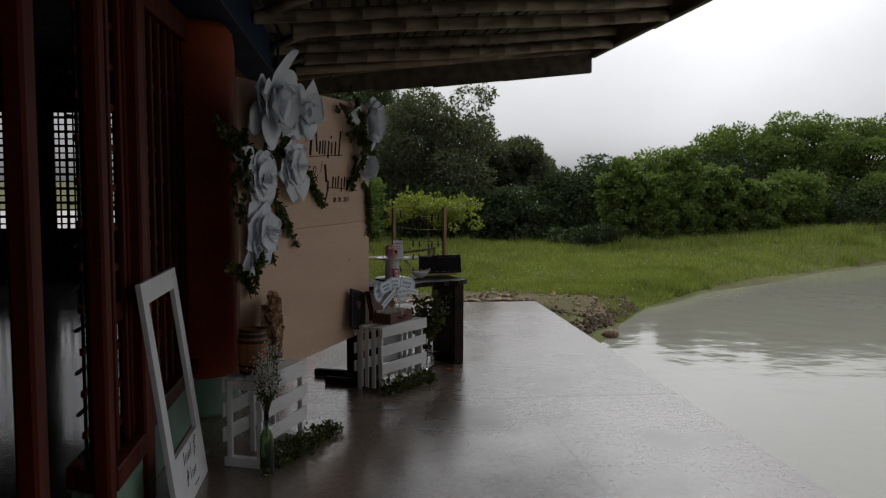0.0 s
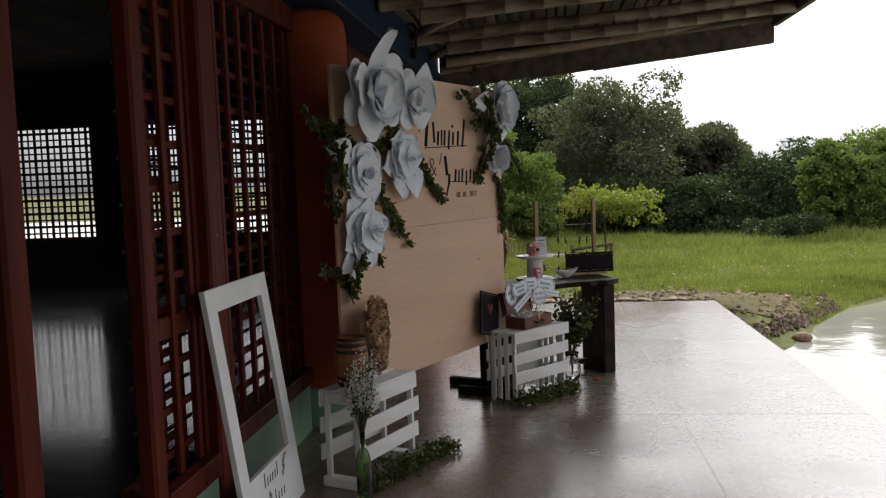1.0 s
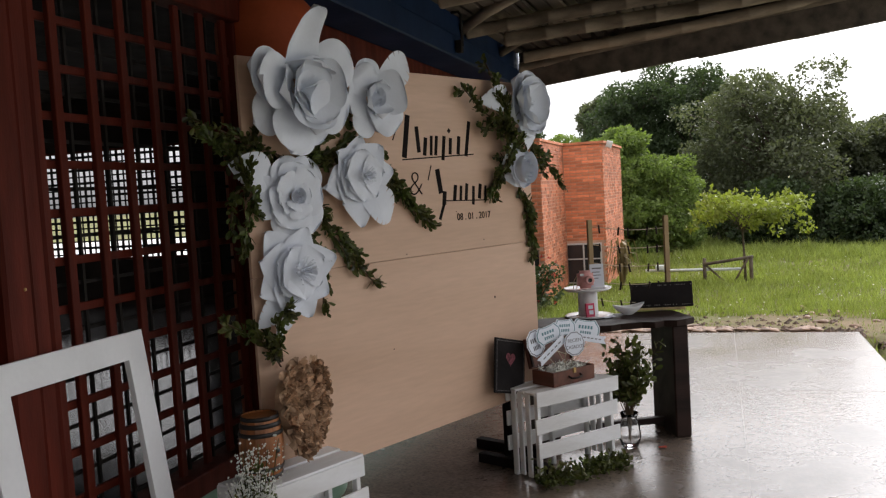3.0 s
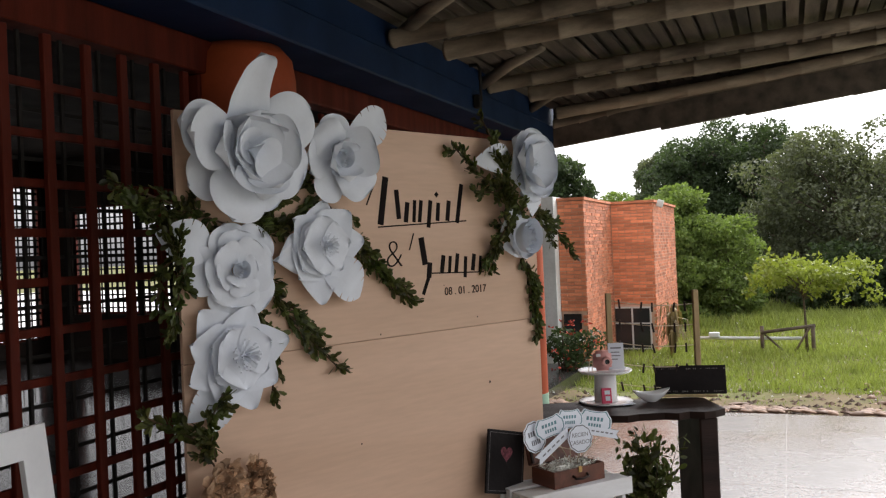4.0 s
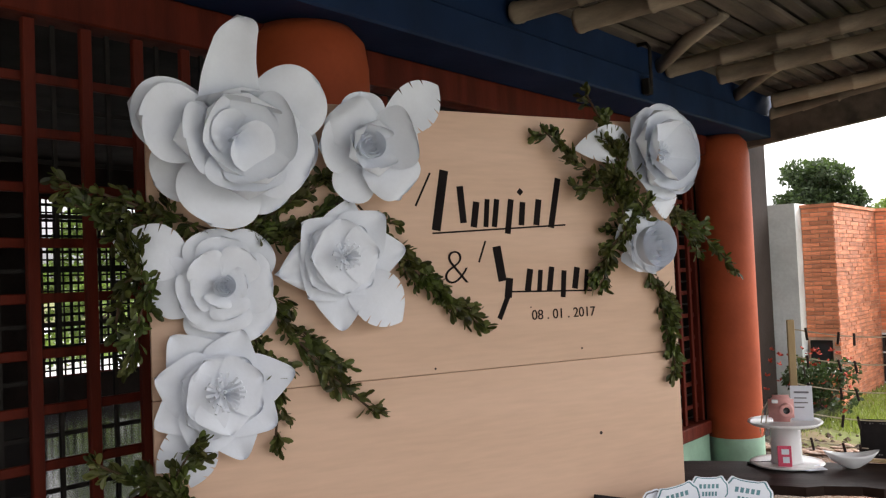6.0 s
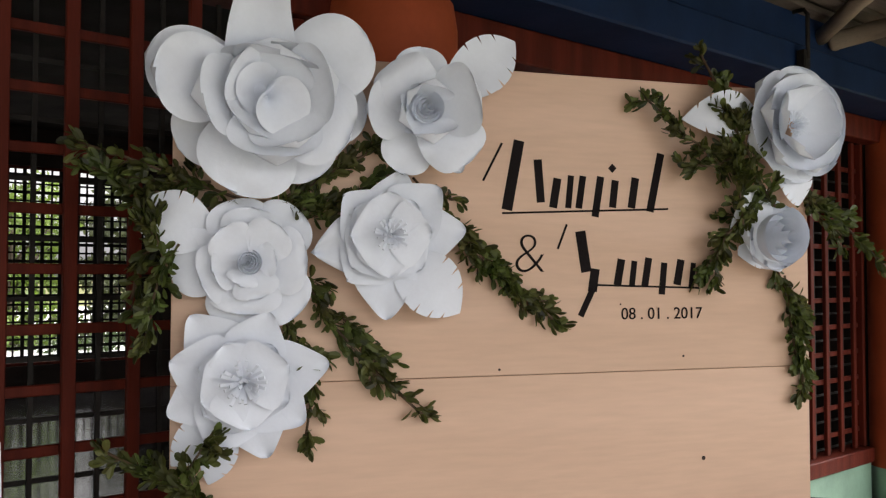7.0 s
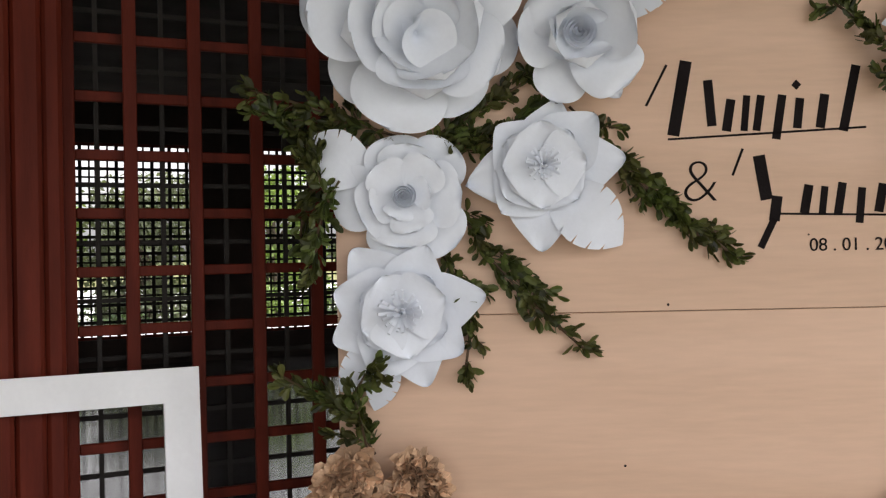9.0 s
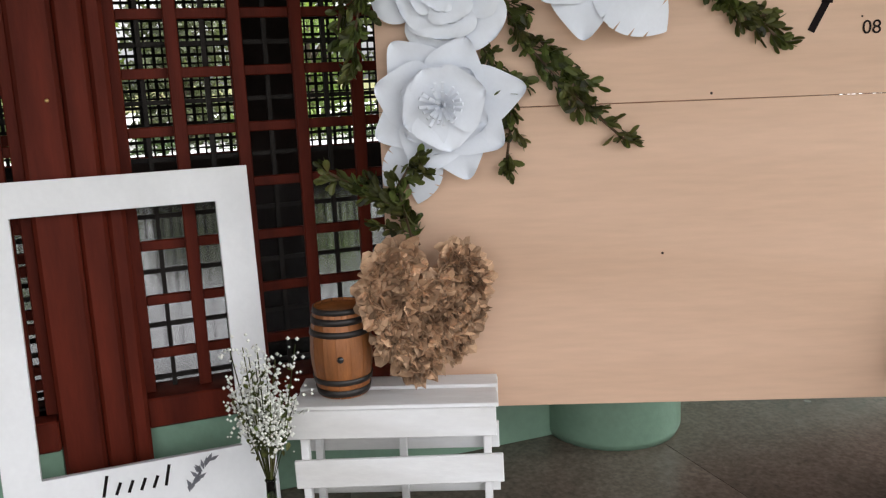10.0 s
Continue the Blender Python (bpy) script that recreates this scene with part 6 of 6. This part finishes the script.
hh = R.uniform(0.03, 0.10, n_bl) * np.where((by < 13.3 + 1.6 * patch) & (bx < 5.0), 0.6, 1.0) * (1 + 1.2 * (by > 20.5)) * (1 + 0.8 * np.clip(patch, 0, 1)) * (1 + 2.2 * np.clip(tuft - 0.18, 0, 1) * (by > 13))
ang = R.uniform(0, 6.28, n_bl)
wd = R.uniform(0.005, 0.012, n_bl) * (1 + (by - 11) * 0.09)
lean_x, lean_y = R.normal(0, 0.4, n_bl) * hh, R.normal(0, 0.4, n_bl) * hh
a = np.stack([bx - wd * np.cos(ang), by - wd * np.sin(ang), bz - 0.02], 1)
b = np.stack([bx + wd * np.cos(ang), by + wd * np.sin(ang), bz - 0.02], 1)
c = np.stack([bx + lean_x, by + lean_y, bz + hh], 1)
gv = np.stack([a, b, c], 1).reshape(-1, 3)
gm = bpy.data.meshes.new("grass")
gm.vertices.add(len(gv))
gm.vertices.foreach_set("co", gv.ravel())
gm.loops.add(len(gv))
gm.loops.foreach_set("vertex_index", np.arange(len(gv)))
gm.polygons.add(n_bl)
gm.polygons.foreach_set("loop_start", np.arange(0, len(gv), 3))
gm.materials.append(GRASS)
gm.update(calc_edges=True)
grass = put("grass", gm)
tagged(grass, "rough fresh green meadow grass with bare patches", "grass", kind="stuff")

soil_mat = mat("bare_brown_soil", (0.135, 0.10, 0.06), 0.95, 0.3, 2.5, 0.25, 0.6, tint=(0.105, 0.105, 0.045), spec=0.1)
sv, sf = [], []
for j in range(34):
    for i in range(60):
        x, y = -2.4 + 0.11 * i, 11.15 + 0.1 * j
        up = 0.012 if noise.noise(Vector((x * 0.9, y * 0.9, 4))) - 0.07 * (j - 19) > 0 and (x < 2.3 or y > shore(max(2.5, x)) + 0.3) else -0.05
        sv.append((x, y, land(x, y) + up))
for j in range(33):
    for i in range(59):
        o = j * 60 + i
        sf.append((o, o + 1, o + 61, o + 60))
soil = put("ground_soil", data_mesh("ground_soil", sv, sf, soil_mat, True))
tagged(soil, "bare brown soil strip at the terrace end", "soil", kind="structure")
dots = random.Random(77)
items = []
for i in range(420):
    x, y = dots.uniform(-1.5, 14), 12.2 + 9 * dots.random() ** 1.6
    if y > shore(max(2.5, x)) + 0.2:
        c = Vector((x, y, land(x, y) + dots.uniform(0.04, 0.12)))
        r = dots.uniform(0.008, 0.016)
        items.append(([c + Vector(q) * r for q in ((1, 0, 0), (-0.5, 0.87, 0), (-0.5, -0.87, 0), (0, 0, 0.8))], [(0, 1, 3), (1, 2, 3), (2, 0, 3)]))
ob = put("meadow_flowers", data_mesh("meadow_flowers", *join_geo(items), GYPS))
tagged(ob, "tiny white wild flowers scattered in the grass", "wild flowers", kind="stuff")

# ---------------------------------------------------------------- brick building beyond the terrace
def brick_building():
    root = empty("brick_building", Matrix.Identity(4), "low flat-roofed building of orange clay brick with a white side wing", "building")
    z0, z1 = -0.45, 2.31
    put("wall", boxes_mesh("wall", [((-1.73, 15.03, z0), (-1.35, 20, z1)), ((-1.35, 17.1, z0), (-0.66, 20, z1))], MORTAR), root)
    put("roof", boxes_mesh("roof", [((-1.76, 14.99, z1), (-1.32, 20, z1 + 0.04)), ((-1.32, 17.06, z1), (-0.62, 20, z1 + 0.04))], BRICK), root)
    put("wing", boxes_mesh("wing", [((-2.45, 14.8, z0), (-1.735, 18, z1 + 0.06))], RENDER), root, None, "white rendered side wing")
    w1 = put("window", boxes_mesh("window", [((-1.67, 15.0, 0.31), (-1.45, 15.026, 0.62))], DARKGLASS), root)
    put("frame", boxes_mesh("frame", [((-1.69, 14.985, 0.28), (-1.43, 15.02, 0.31)), ((-1.69, 14.985, 0.62), (-1.43, 15.02, 0.645)), ((-1.69, 14.985, 0.31), (-1.67, 15.02, 0.62)), ((-1.45, 14.985, 0.31), (-1.43, 15.02, 0.62))], IRON), w1)
    put("sill", boxes_mesh("sill", [((-1.71, 14.95, 0.245), (-1.41, 15.01, 0.276))], RENDER), w1)
    w2 = put("window", boxes_mesh("window", [((-1.33, 17.07, -0.42), (-0.76, 17.096, 0.56))], DARKGLASS), root)
    put("frame", boxes_mesh("frame", [((-1.06, 17.05, -0.42), (-1.035, 17.09, 0.56)), ((-1.33, 17.05, 0.30), (-0.76, 17.075, 0.32)), ((-1.33, 17.05, -0.12), (-0.76, 17.075, -0.10)), ((-1.33, 17.05, 0.56), (-0.76, 17.09, 0.585)), ((-0.76, 17.05, -0.42), (-0.735, 17.09, 0.585))], ALU), w2)
    put("downlight", box_mesh("downlight", (0.10, 0.10, 0.12), RENDER, 0.01), root, pose(-0.55, 17.3, 2.29, 0, 20, 0))
    # brick courses: joined pieces, each one proud of the joints
    rgb = random.Random(15)
    course, bl = 0.054, 0.215
    def skin(fixed, along, a0, a1, holes):
        v = []
        z, row = z0, 0
        while z < z1 - 0.01:
            a = a0 - (bl / 2 if row % 2 else 0)
            while a < a1:
                s, e = max(a, a0), min(a + bl - 0.008, a1)
                mid = (s + e) / 2
                if e - s > 0.02 and not any(h[0] - 0.03 < mid < h[1] + 0.03 and h[2] - 0.03 < z + 0.02 < h[3] + 0.03 for h in holes):
                    p = rgb.uniform(0.006, 0.014)
                    if along == "x":
                        v.append(((s, fixed - p, z), (e, fixed + 0.002, z + course - 0.009)))
                    else:
                        v.append(((fixed - 0.002, s, z), (fixed + p, e, z + course - 0.009)))
                a += bl
            z += course
            row += 1
        return v
    shared = {}
    for args in ((15.03, "x", -1.73, -1.35, [(-1.69, -1.43, 0.245, 0.645)]), (17.1, "x", -1.335, -0.66, [(-1.33, -0.735, -0.45, 0.585)])):
        for lo, hi in skin(*args):
            size = tuple(round(hi[i] - lo[i], 3) for i in range(3))
            if size not in shared:
                shared[size] = box_mesh("brick", size, BRICK, 0)
            put("brick", shared[size], root, Matrix.Translation([(lo[i] + hi[i]) / 2 for i in range(3)]))
    for args in ((-1.35, "y", 15.03, 17.07, []), (-0.66, "y", 17.1, 20, [])):
        ob = put("brickwork", boxes_mesh("brickwork", skin(*args), BRICK), root)
        tagged(ob, kind="stuff")


brick_building()


def dry_plant():
    """Drooping dried blades by the corner of the brick building."""
    rg = random.Random(61)
    root = empty("dry_plant", pose(-0.30, 16.2, land(-0.3, 16.2)), "clump of drooping dry brown leaves beside the brick building", "plant")
    straw = leaf_mat("dry_brown_leaf", (0.20, 0.15, 0.075), 0.35, 0.2)
    v, f = [], []
    for i in range(70):
        a, reach, top = rg.uniform(0, 6.28), rg.uniform(0.06, 0.26), rg.uniform(0.35, 0.85)
        d, s = Vector((math.cos(a), math.sin(a), 0)), Vector((-math.sin(a), math.cos(a), 0))
        o, w = len(v), rg.uniform(0.012, 0.024)
        for r, h, k in ((0.02, 0.0, 0.6), (0.08, top, 1.0), (reach, top * 0.95, 0.8), (reach * 1.3, top * rg.uniform(0.4, 0.7), 0.1)):
            v += [d * r - s * w * k + Vector((0, 0, h)), d * r + s * w * k + Vector((0, 0, h))]
        f += [(o + 2 * j, o + 2 * j + 1, o + 2 * j + 3, o + 2 * j + 2) for j in range(3)]
    put("foliage", data_mesh("foliage", v, f, straw), root)


dry_plant()
